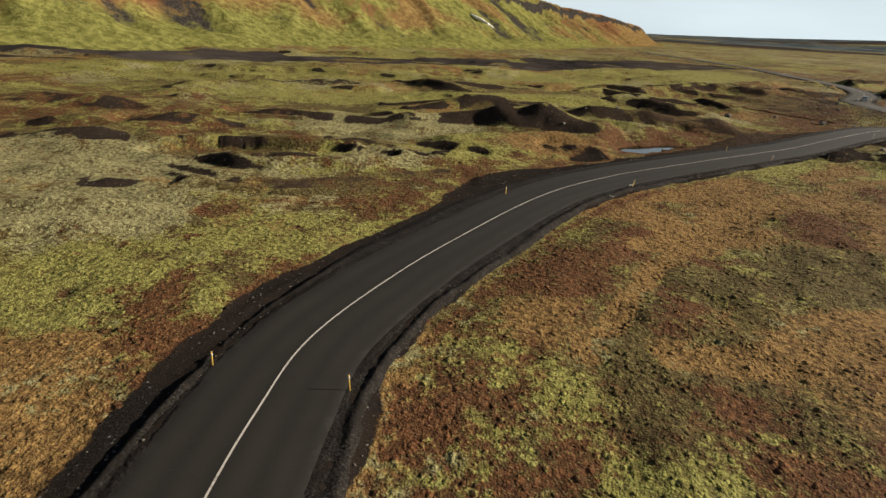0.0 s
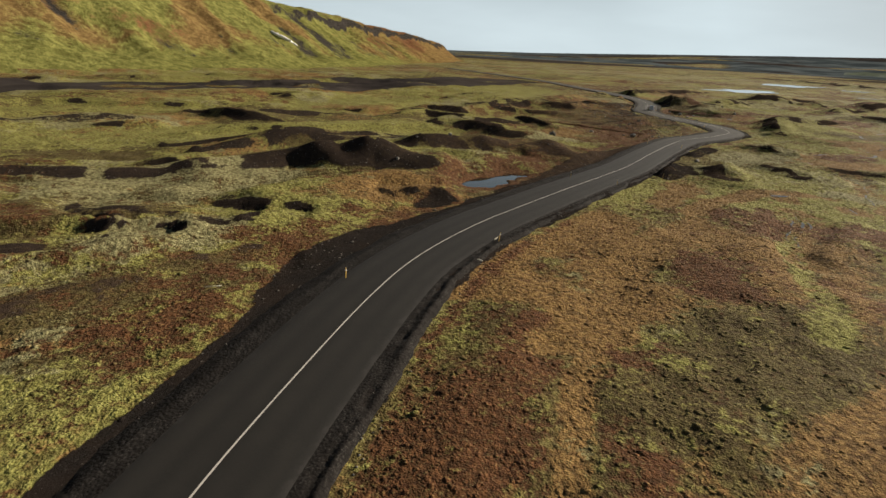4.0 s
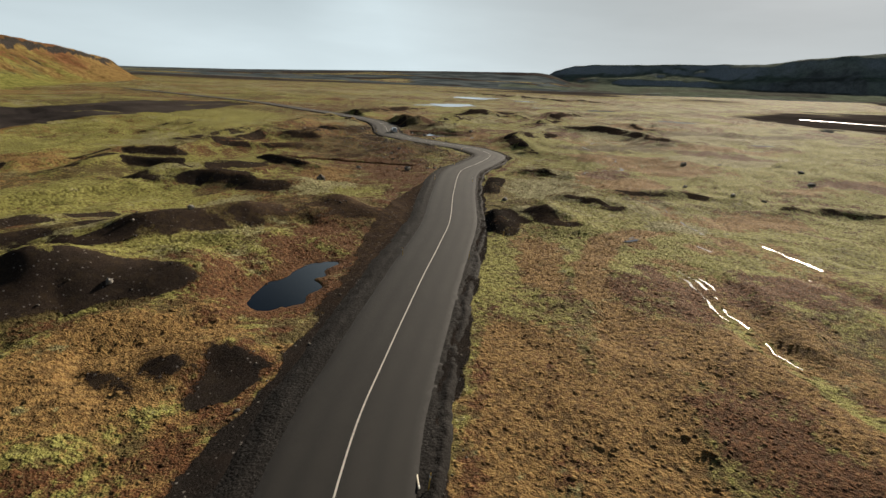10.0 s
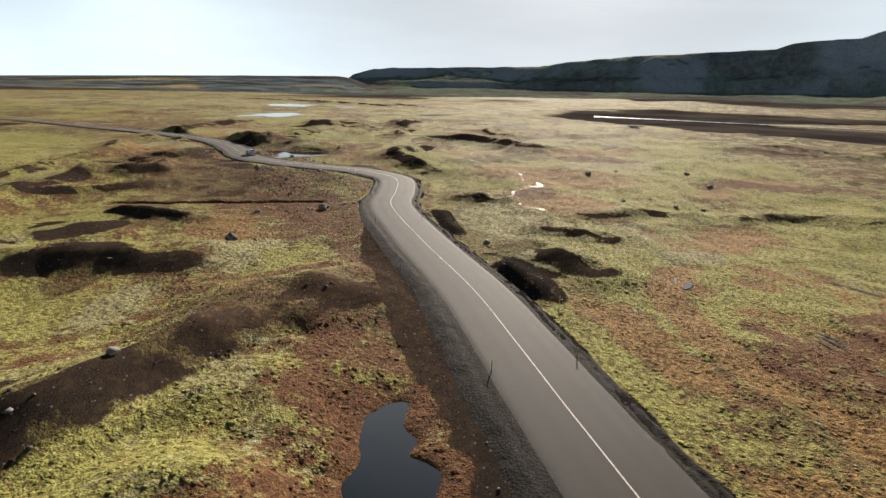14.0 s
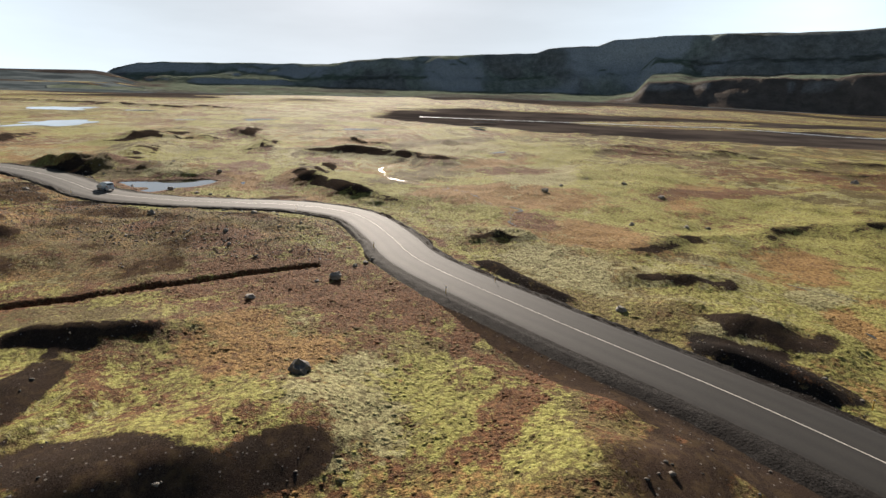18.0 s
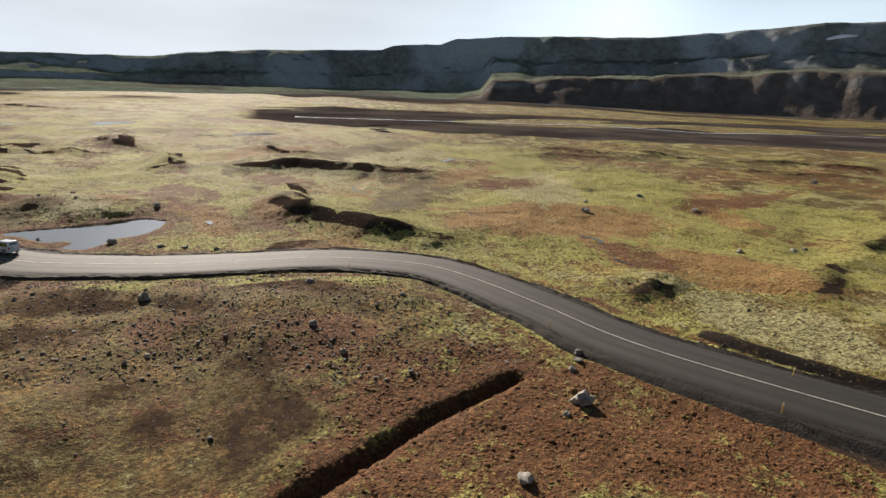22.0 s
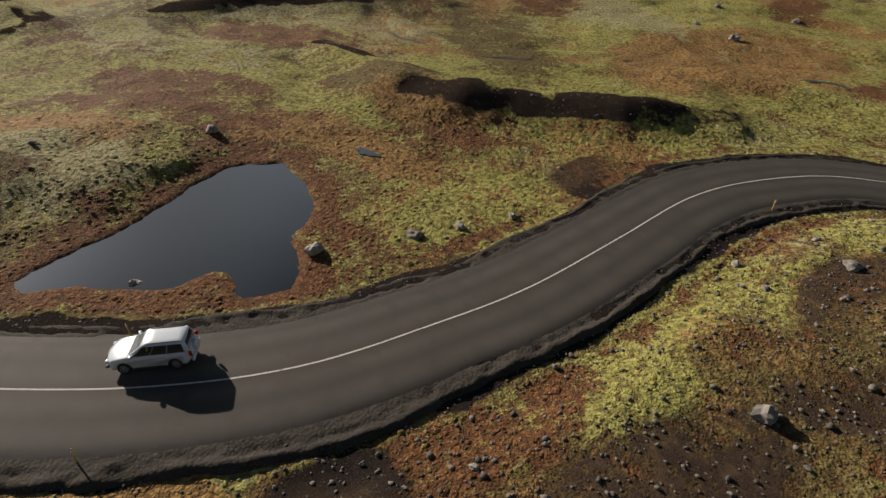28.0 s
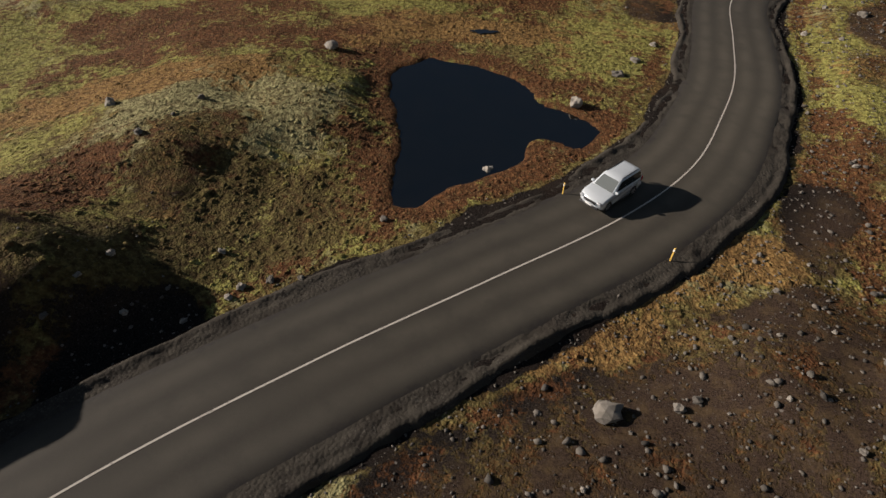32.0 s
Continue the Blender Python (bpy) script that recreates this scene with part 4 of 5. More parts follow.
    low = np.where(left, -0.38, -0.40) * smooth(ROAD[road_at, 1], 130, 110) + -0.32 * smooth(ROAD[road_at, 1], 110, 130)
    shoulder = smooth(road_far + wobble, 10.0, 5.6)
    z = z * (1 - shoulder) + shoulder * low
    z = np.where((road_far < 6.2), np.maximum(z, low), z)
    z = z + (-0.10 - low) * smooth(road_far + 0.7 * wobble, np.where(left, 5.3, 5.1), 4.0)
    z = z + 0.14 * np.where(left & (ROAD[road_at, 1] > 36) & (ROAD[road_at, 1] < 128), 0.2, 1.0) * smooth(np.abs(road_far + 1.2 * wobble - np.where(left, 5.7, 4.7)), 0.5, 0.1) * smooth(fbm(X, Y, 2.0, 2, 107), 0.3, 0.6)
    z = np.where(road_far < 4.0, -0.17, z)
    for d, level in shores:
        z = np.where((d > 0.6) & (d < 8), np.maximum(z, level + 0.06 + 0.12 * smooth(d, 0.6, 1.6)), z)
    left_wide = (1.0 + 3.0 * smooth(np.abs(ROAD[road_at, 1] - 58.5), 11, 1.5) + 2.4 * smooth(np.abs(ROAD[road_at, 1] - 98), 18, 8)) * smooth(ROAD[road_at, 1], 6, 16) * smooth(ROAD[road_at, 1], 118, 98) * left
    edge = road_far + 1.8 * wobble - left_wide - 0.7 * left * smooth(ROAD[road_at, 1], 130, 110)
    gravel = np.maximum(gravel, smooth(edge, 5.7, 4.7) * (road_far < 30))
    rim = smooth(np.abs(edge - 6.0), 1.8, 0.4) * (road_far < 30) * smooth(fbm(X, Y, 16, 2, 103), 0.42, 0.52)
    red = np.maximum(red, 0.6 * rim)
    tread = smooth(road_far, 6.2, 5.2)
    # gravel banks thrown up close beside the road
    for line, wide, high in (([(72, 96.2), (68.8, 92.8), (64.5, 89.2), (60, 87)], 2.2, 1.25), ([(97, 112.6), (87.5, 107.4), (79.5, 102.4)], 1.4, 0.7), ([(129.5, 150), (130.5, 143), (127.5, 136)], 1.5, 0.6)):
        d, _ = to_line(X + 0.8 * (fbm(X, Y, 4, 3, 127) - 0.5), Y + 0.8 * (fbm(X, Y, 4, 3, 129) - 0.5), line)
        ends = np.minimum(np.hypot(X - line[0][0], Y - line[0][1]), np.hypot(X - line[-1][0], Y - line[-1][1]))
        bell = np.exp(-(d / wide) ** 2) * smooth(road_far, 4.4, 6.2) * smooth(ends, 0, 5)
        z = z + high * bell
        gravel = np.maximum(gravel, 0.66 * smooth(bell, 0.05, 0.22))
    cover = np.stack([gravel, red * (1 - tread), dry, moss], -1)
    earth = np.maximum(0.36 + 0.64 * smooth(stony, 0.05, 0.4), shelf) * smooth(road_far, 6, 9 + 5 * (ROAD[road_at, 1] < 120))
    earth = np.maximum(earth, 0.6 * left * smooth(np.abs(ROAD[road_at, 1] - 98), 24, 12) * smooth(road_far, 5, 7) * (road_far < 30))
    soil = np.stack([silt * smooth(road_far, 4, 9), pale, dark, earth], -1)
    return z, np.clip(cover, 0, 1), np.clip(soil, 0, 1)


def sheet(name, X, Y, Z, material, attributes=()):
    """A grid as one smooth mesh object, with its colour masks."""
    rows, cols = X.shape
    me = bpy.data.meshes.new(name)
    k = np.arange(rows * cols, dtype=np.int32).reshape(rows, cols)
    quads = np.stack([k[:-1, :-1], k[:-1, 1:], k[1:, 1:], k[1:, :-1]], -1).reshape(-1, 4)
    me.vertices.add(rows * cols)
    me.vertices.foreach_set("co", np.stack([X, Y, Z], -1).astype(np.float32).ravel())
    me.loops.add(quads.size)
    me.loops.foreach_set("vertex_index", quads.ravel())
    me.polygons.add(len(quads))
    me.polygons.foreach_set("loop_start", np.arange(0, quads.size, 4, dtype=np.int32))
    me.polygons.foreach_set("use_smooth", np.ones(len(quads), bool))
    for key, values in attributes:
        layer = me.attributes.new(key, "FLOAT_COLOR", "POINT")
        layer.data.foreach_set("color", values.astype(np.float32).reshape(-1))
    me.materials.append(material)
    me.update(calc_edges=True)
    return new(name, me)


LAND_Z, LAND_COVER, LAND_SOIL = make_land(GX, GY)
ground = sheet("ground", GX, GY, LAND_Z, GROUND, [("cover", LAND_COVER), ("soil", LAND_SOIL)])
tagged(ground, "mossy heath with rust bog, straw grass and black gravel", "ground", kind="structure")


def on_land(x, y, field=None):
    """The land's height (or a mask) at places, between the grid's lines."""
    field = LAND_Z if field is None else field
    x, y = np.asarray(x, float), np.asarray(y, float)
    i = np.clip(np.searchsorted(gx, x) - 1, 0, len(gx) - 2)
    j = np.clip(np.searchsorted(gy, y) - 1, 0, len(gy) - 2)
    u, v = (x - gx[i]) / (gx[i + 1] - gx[i]), (y - gy[j]) / (gy[j + 1] - gy[j])
    if field.ndim == 3:
        u, v = u[..., None], v[..., None]
    return field[j, i] * (1 - u) * (1 - v) + field[j, i + 1] * u * (1 - v) + field[j + 1, i] * (1 - u) * v + field[j + 1, i + 1] * u * v


# ---- western escarpment: foot line, slope, lip and plateau ----
def west_hill():
    foot = along([(-420, -160), (-230, 80), (-149, 190), (-87, 287), (39, 425), (150, 590), (280, 800), (330, 905)], 4.0)
    t = np.gradient(foot, axis=0)
    t /= np.linalg.norm(t, axis=1)[:, None]
    back = np.stack([-t[:, 1], t[:, 0]], 1)
    deep = np.concatenate([np.linspace(-14, 130, 66), np.linspace(136, 520, 34)])
    S, D = np.meshgrid(np.arange(len(foot)), deep, indexing="ij")
    X, Y = foot[S, 0] + back[S, 0] * D, foot[S, 1] + back[S, 1] * D
    s = S / (len(foot) - 1)
    high = np.interp(s, [0, 0.3, 0.45, 0.57, 0.66, 0.72, 0.81, 0.87, 0.93, 0.97], [95, 80, 66, 53, 49, 46, 38, 32, 27, 23])
    high = high * smooth(s, 0.995, 0.965)
    gully = np.abs(fbm(S * 4.0, D * 0.28, 34, 4, 201) - 0.5) * 2
    D2 = D + 26 * (fbm(X, Y, 120, 3, 203) - 0.5) - 10 * gully * smooth(D, 5, 40)
    run = np.interp(s, [0, 0.3, 0.6, 0.8, 0.97], [150, 125, 95, 70, 38])
    rise = smooth(D2 / run, 0.0, 1.0) * 0.45 + 0.55 * np.clip(D2 / run, 0, 1) ** 1.25
    cliff = smooth(s, 0.52, 0.72)
    rise = rise * (1 - 0.15 * cliff) + 0.15 * cliff * smooth(D2 / run + 0.06 * (fbm(X, Y, 9, 3, 221) - 0.5), 0.84, 0.90)
    Z = high * rise + 0.05 * np.maximum(D2 - run, 0) * smooth(s, 0.8, 0.3)
    slope = smooth(D2 / run, 0.12, 0.35) * smooth(D2 / run, 1.1, 0.95)
    Z -= 7.0 * slope * (1 - smooth(gully, 0.0, 0.35)) * (high / 60)
    Z += 2.5 * (fbm(X, Y, 18, 4, 207) - 0.5) * smooth(D, 0, 25) - 0.9
    lip = smooth(D2 / run, 0.82, 0.87) * smooth(D2 / run, 0.96, 0.90) * cliff
    cut = slope * (1 - smooth(gully, 0.06, 0.3))
    rock = np.maximum(0.9 * lip, 0.60 * cut * smooth(fbm(X, Y, 60, 3, 211), 0.44, 0.6))
    crag = smooth(fbm(S * 4.0 + 0.6 * D, D * 0.75, 24, 3, 219), 0.58, 0.68) * smooth(D2 / run, 0.16, 0.3) * smooth(D2 / run, 0.85, 0.6)
    rock = np.maximum(rock, 0.46 * crag)
    scree = np.interp(s, [0, 0.42, 0.52, 0.6, 0.7, 0.8, 0.97], [1.0, 1.0, 0.6, 0.35, 0.5, 0.75, 0.7])
    red = 0.8 * scree * smooth(D2 / run + 0.3 * (fbm(S * 4.0, D * 0.3, 60, 3, 223) - 0.5), 0.28, 0.50) * (0.3 + 0.7 * smooth(fbm(S * 4.0 + 0.4 * D, D * 0.9, 70, 4, 213), 0.36, 0.56))
    green = 0.35 + 0.5 * smooth(fbm(X, Y, 70, 3, 217), 0.4, 0.6)
    green = np.maximum(green * smooth(s, 1.0, 0.6), 0.85 * smooth(D2 / run, 0.60, 0.2) * smooth(s, 0.95, 0.6))
    ob = sheet("western_hill", X, Y, Z, HILL, [("cover", np.clip(np.stack([rock, red, green, np.ones(X.shape)], -1), 0, 1))])
    return tagged(ob, "long grassy escarpment with rust scree gullies and dark lip", "hill", kind="structure")


escarpment = west_hill()


# ---- eastern mountain range across the river flats ----
def east_range():
    az = np.arange(56.0, 232.0, 0.25)
    reach = np.concatenate([np.linspace(1350, 3120, 130), np.linspace(3160, 4400, 12)])
    A, R = np.meshgrid(az, reach, indexing="ij")
    X, Y = 60 + R * np.sin(np.radians(A)), 150 + R * np.cos(np.radians(A))
    angle = np.interp(az, [56, 59.5, 61, 63, 66, 72, 78, 80, 83, 90, 96, 101, 102.2, 107, 108.6, 113, 119, 127, 137, 141, 147, 165, 200, 232],
                      [0, 0.3, 1.3, 1.85, 2.0, 2.25, 2.38, 2.5, 3.0, 3.6, 3.95, 4.2, 4.65, 4.95, 5.5, 5.8, 6.0, 5.95, 6.6, 6.9, 6.8, 6.5, 5.0, 3.5])
    top = 3130 * np.tan(np.radians(angle)) + 22 * smooth(angle, 0.2, 1.0) + 8 * (fbm(az * 3, az * 0, 5, 3, 303) - 0.5) * smooth(angle, 0.5, 3)
    base = foot_level(az)
    # a nearer step of dark crags, a sunlit terrace behind it, then the high cliffs
    step_rise = np.interp(az, [56, 98, 109, 111.2, 112.4, 118, 124, 130, 134, 140, 150, 170, 200, 232], [-0.4, -0.1, 0.1, 0.5, 2.0, 2.25, 2.6, 2.65, 3.05, 3.2, 3.3, 3.0, 2.3, 1.3])
    step_rise = step_rise + 0.5 * (fbm(az, az * 0, 2.6, 3, 301) - 0.5) * smooth(step_rise, 0.5, 1.8)
    foot = np.interp(az, [56, 92, 106, 125, 232], [1620, 1620, 1600, 1560, 1560]) + 120 * (fbm(az, az * 0, 22, 2, 304) - 0.5)
    step = np.maximum((foot + 110) * np.tan(np.radians(step_rise)) + 20, base + 6)
    terrace = np.maximum(2720 * np.tan(np.radians(step_rise + np.interp(az, [56, 100, 115, 130, 232], [0.5, 0.5, 0.3, 0.15, 0.15]))) + 20, step + 8)
    gully = np.abs(fbm(A * 40, R * 0.25, 120, 4, 305) - 0.5) * 2
    shift = 200 * (fbm(X, Y, 420, 5, 307) - 0.5) - 28 * gully
    low = np.clip((R + 0.9 * shift - foot[:, None]) / (110 + 40 * fbm(X, Y, 90, 2, 315)), 0, 1)
    mid = np.clip((R + shift - foot[:, None] - 120) / (2720 - foot - 120)[:, None], 0, 1)
    rise = np.maximum(top - terrace, 5)
    up = np.clip((R + shift * smooth(3080 - R, 0, 250) - 2720) / 340, 0, 1)
    broken = np.clip(up + 0.5 * (fbm(X, Y, 330, 4, 317) - 0.5) * smooth(up, 0, 0.2) * smooth(up, 1, 0.7), 0, 1)
    ledge = 0.35 * smooth(broken, 0.0, 0.42) + 0.65 * smooth(broken, 0.36, 1.0)
    Z = base[:, None] - 4 + (step - base)[:, None] * low + (terrace - step)[:, None] * mid + rise[:, None] * ledge
    Z += 20 * (fbm(X, Y, 190, 4, 309) - 0.5) * np.clip(low + up, 0, 1) * smooth(up, 1.0, 0.9)
    crag = smooth(up, 0.44, 0.6) * smooth(up, 1.0, 0.95) + smooth(low, 0.3, 0.7) * smooth(low, 1.0, 0.95)
    steep = np.abs(np.gradient(Z, axis=1)) / np.maximum(np.gradient(R, axis=1), 1)
    rock = np.maximum(0.9 * smooth(steep, 0.22, 0.5) * (0.55 + 0.45 * smooth(fbm(X, Y, 240, 4, 319), 0.36, 0.6)) * (1 - 0.75 * smooth(mid, 0.25, 0.0) * smooth(A, 106, 110)), 0.5 * np.clip(crag, 0, 1) * (1 - smooth(gully, 0.1, 0.4)))
    red = np.maximum(0.45 * smooth(fbm(X, Y, 500, 3, 311), 0.5, 0.65), 0.8 * smooth(mid, 0.25, 0.0) * smooth(A, 106, 110))
    green = 0.3 + 0.6 * smooth(fbm(X, Y, 420, 3, 313), 0.42, 0.6)
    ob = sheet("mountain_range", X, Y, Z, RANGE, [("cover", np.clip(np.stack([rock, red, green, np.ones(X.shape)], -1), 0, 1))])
    return tagged(ob, "distant dark flat-topped mountain range, haze put into its colours", "mountain", kind="structure")


far_mountains = east_range()


def snow_patch(hill, spots, wide):
    """Old snow lying on a slope: a low slab whose spine follows the hill's face."""
    from mathutils.bvhtree import BVHTree
    me = hill.data
    tree = BVHTree.FromPolygons([v.co[:] for v in me.vertices], [p.vertices[:] for p in me.polygons])
    eye = Vector((1.7, 27.9, 17.9))
    spots = along(spots, 0.12)
    rings = []
    for k, (azimuth, rise) in enumerate(spots):
        a, e = radians(azimuth), radians(rise)
        hit = tree.ray_cast(eye, Vector((math.sin(a) * math.cos(e), math.cos(a) * math.cos(e), math.sin(e))))
        if hit[0] is None:
            continue
        w = wide * (0.35 + 0.5 * math.sin(math.pi * (k + 0.6) / (len(spots) + 0.2)) + 0.35 * noise.noise((k * 0.9, wide, 0)))
        rings.append([hit[0] + Vector(d) * w for d in ((-0.5, -0.4, 0.1), (0.0, -0.6, 0.5), (0.5, -0.4, 0.6), (0.3, 0.4, -0.1), (-0.3, 0.4, -0.4))])
    bm = bmesh.new()
    made = [[bm.verts.new(p) for p in ring] for ring in rings]
    for p, q in zip(made, made[1:]):
        for i in range(5):
            bm.faces.new((p[i], p[(i + 1) % 5], q[(i + 1) % 5], q[i]))
    bm.faces.new(made[0][::-1]), bm.faces.new(made[-1])
    me = bpy.data.meshes.new("snow_patch")
    bm.to_mesh(me), bm.free()
    me.shade_smooth()
    me.materials.append(SNOW)
    return tagged(new("snow_patch", me), "small dirty white patch of old snow in a gully", "snow", "old snow on the slopes", "structure")


snow_patch(escarpment, SNOW_GULLY, 3.0)
snow_patch(far_mountains, SNOW_FAR, 26.0)


# ---- the road ----
def road_strip(name, low, high, steps, lift, material, ragged=0.0, first=0, last=None):
    line, left = ROAD[first:last], ROAD_LEFT[first:last]
    offsets = np.linspace(low, high, steps)
    X = line[:, 0, None] + left[:, 0, None] * offsets
    Y = line[:, 1, None] + left[:, 1, None] * offsets
    if ragged:
        push = ragged * (fbm(X * 1.0, Y, 1.4, 3, 401) - 0.5) + 0.5 * ragged * (fbm(X, Y, 6, 2, 403) - 0.5)
        outer = np.abs(offsets) > 0.97 * max(abs(low), abs(high))
        X = X + np.where(outer, push * np.sign(offsets), 0) * left[:, 0, None]
        Y = Y + np.where(outer, push * np.sign(offsets), 0) * left[:, 1, None]
    across = offsets / HALF
    Z = np.broadcast_to(0.05 - 0.09 * across ** 2, X.shape) + lift + 0.03 * (fbm(X, Y, 5, 2, 405) - 0.5)
    Z = np.where(np.abs(np.broadcast_to(across, X.shape)) > 1.02, Z - 0.16, Z)
    worn = 0.5 * smooth(Y + 10 * (fbm(X, Y, 30, 2, 407) - 0.5), 100, 125) + 0.5 * smooth(Y + 14 * (fbm(X, Y, 30, 2, 409) - 0.5), 125, 170)
    lane = np.stack([np.broadcast_to(across, X.shape), worn, np.zeros(X.shape), np.ones(X.shape)], -1)
    return sheet(name, X, Y, Z, material, [("lane", lane)])


road = road_strip("road", HALF + 0.35, -HALF - 0.35, 17, 0.0, ASPHALT, 0.55)
tagged(road, "brown-grey worn asphalt road winding over the heath", "road", kind="structure")


def shoulder(sign, label):
    """Rubble beside the asphalt: a worn edge, a shallow rut and a low uneven berm."""
    length = np.concatenate([[0], np.cumsum(np.hypot(*np.diff(ROAD, axis=0).T))])
    along_at = np.arange(40.0, 420.0, 0.25)
    px, py = np.interp(along_at, length, ROAD[:, 0]), np.interp(along_at, length, ROAD[:, 1])
    lx, ly = np.interp(along_at, length, ROAD_LEFT[:, 0]), np.interp(along_at, length, ROAD_LEFT[:, 1])
    o = np.concatenate([np.arange(3.55, 5.6, 0.11), [5.8, 6.1, 6.5]])
    X, Y = px[:, None] + sign * lx[:, None] * o, py[:, None] + sign * ly[:, None] * o
    o2 = o + 1.1 * (fbm(X, Y, 6.0, 4, 411) - 0.5)
    deep = (smooth(Y, 42, 28) + smooth(Y, 118, 138)) if sign > 0 else np.ones(X.shape)
    rut = (0.10 if sign > 0 else 0.08) * (0.15 + 0.85 * deep) * (0.3 + 1.2 * smooth(fbm(X, Y, 9, 2, 419), 0.35, 0.65))
    berm = (0.25 + 0.75 * deep) * (0.05 + (0.13 if sign > 0 else 0.12) * smooth(fbm(X, Y, 7, 2, 413), 0.35, 0.65)) * np.exp(-((o2 - 4.65) / 0.28) ** 2)
    Z = -0.06 - rut * smooth(o2, 3.85, 4.35) + berm - (0.42 + 0.58 * deep) * smooth(o2, 4.7, 5.8 + 0.9 * (1 - deep))
    Z += smooth(o2, 3.7, 4.1) * (0.35 + 0.65 * deep) * (0.22 * (fbm(X, Y, 0.9, 3, 415) - 0.5) + 0.16 * (fbm(X, Y, 0.35, 2, 417) - 0.5))
    worn = np.stack([np.zeros(X.shape), smooth(Y, 105, 145), np.zeros(X.shape), np.ones(X.shape)], -1)
    return tagged(sheet("shoulder", X, Y, Z, RUBBLE, [("lane", worn)]), label, "road shoulder", kind="structure")


shoulder(1, "rutted dark gravel shoulder with a low rubble berm")
shoulder(-1, "narrow grey rubble shoulder along the asphalt")
centre_line = road_strip("centre_line", 0.05, -0.05, 3, 0.012, LINE)
tagged(centre_line, "thin white painted line along the asphalt", "road marking", kind="structure")


# ---- water ----
def water_sheet(name, outline, level, label):
    xs, ys = [p[0] for p in outline], [p[1] for p in outline]
    X, Y = np.meshgrid(np.linspace(min(xs) - 1.2, max(xs) + 1.2, 12), np.linspace(min(ys) - 1.2, max(ys) + 1.2, 12))
    ob = sheet(name, X, Y, np.full(X.shape, level), WATER)
    return tagged(ob, label, "pond", kind="structure")


water_sheet("water_1", POND_ROADSIDE, PONDS[0][1], "dark still pond with rust-coloured banks beside the road")
water_sheet("water_2", POND_BEND, PONDS[1][1], "dark still three-cornered pond inside the bend")


def pool(x, y, a, b, turn):
    bm = bmesh.new()
    c, s = math.cos(radians(turn)), math.sin(radians(turn))
    ring = []
    for k in range(36):
        ang = 2 * math.pi * k / 36
        r = 0.75 + 0.55 * noise.noise((math.cos(ang) * 1.7 + x, math.sin(ang) * 1.7 + y, 3.1))
        u, v = a * r * math.cos(ang), b * r * math.sin(ang)
        ring.append(bm.verts.new((u * c - v * s, u * s + v * c, 0)))
    bm.faces.new(ring)
    me = bpy.data.meshes.new("pool")
    bm.to_mesh(me), bm.free()
    me.materials.append(WATER)
    ob = new("pool", me)
    ob.location = (x, y, 0.3 if x > 250 else -0.12)
    return tagged(ob, "shallow pool shining on the mossy plain", "pool", "pools on the plain", "structure")


for spec in POOLS:
    pool(*spec)


def stream(points, wide, level=-0.52, even=0.04):
    line = along(points, 0.5)
    line = line + 1.3 * np.stack([fbm(line[:, 0], line[:, 1], 2.6, 3, 453), fbm(line[:, 0], line[:, 1], 2.6, 3, 455)], 1) - 0.65
    t = np.gradient(line, axis=0)
    t /= np.linalg.norm(t, axis=1)[:, None]
    left = np.stack([-t[:, 1], t[:, 0]], 1)
    w = 0.68 * wide * (even + 1.8 * (1 - even) * smooth(fbm(line[:, 0], line[:, 1], 3.5, 3, 451), 0.45, 0.72))
    off = np.array([1.0, 0.33, -0.33, -1.0])
    X = line[:, 0, None] + left[:, 0, None] * w[:, None] * off
    Y = line[:, 1, None] + left[:, 1, None] * w[:, None] * off
    ob = sheet("stream", X, Y, np.full(X.shape, level), RUNNEL)
    return tagged(ob, "narrow stream glinting through the moss", "stream", "streams on the plain", "structure")


for points, wide, even in STREAMS:
    stream(points, wide, -0.52, even)
river = stream([(560, 130), (548, 41), (540, -40), (530, -110), (536, -155), (490, -181), (440, -212), (450, -290), (420, -400)], 8.0, -1.0, 0.6)
river.data.materials[0] = RIVER
tagged(river, "braided grey river on the far gravel flats", "river")


# ---- loose things ----
def part(name, bm, material, parent=None, label="", smoothed=True):
    """A bmesh as ONE mesh object, under a thing or a part."""
    me = bpy.data.meshes.new(name)
    bm.to_mesh(me), bm.free()
    if smoothed:
        me.shade_smooth()
    me.materials.append(material)
    ob = new(name, me)
    ob.parent = parent
    return tagged(ob, label)


def joined(name, verts, faces, material, attributes=()):
    """Many small pieces as one mesh, from arrays of places and of triangles."""
    me = bpy.data.meshes.new(name)
    me.vertices.add(len(verts))
    me.vertices.foreach_set("co", verts.astype(np.float32).ravel())
    me.loops.add(faces.size)
    me.loops.foreach_set("vertex_index", faces.astype(np.int32).ravel())
    me.polygons.add(len(faces))
    me.polygons.foreach_set("loop_start", np.arange(0, faces.size, 3, dtype=np.int32))
    me.polygons.foreach_set("use_smooth", np.ones(len(faces), bool))
    for key, values in attributes:
        me.attributes.new(key, "FLOAT_COLOR", "POINT").data.foreach_set("color", values.astype(np.float32).ravel())
    me.materials.append(material)
    me.update(calc_edges=True)
    return new(name, me)


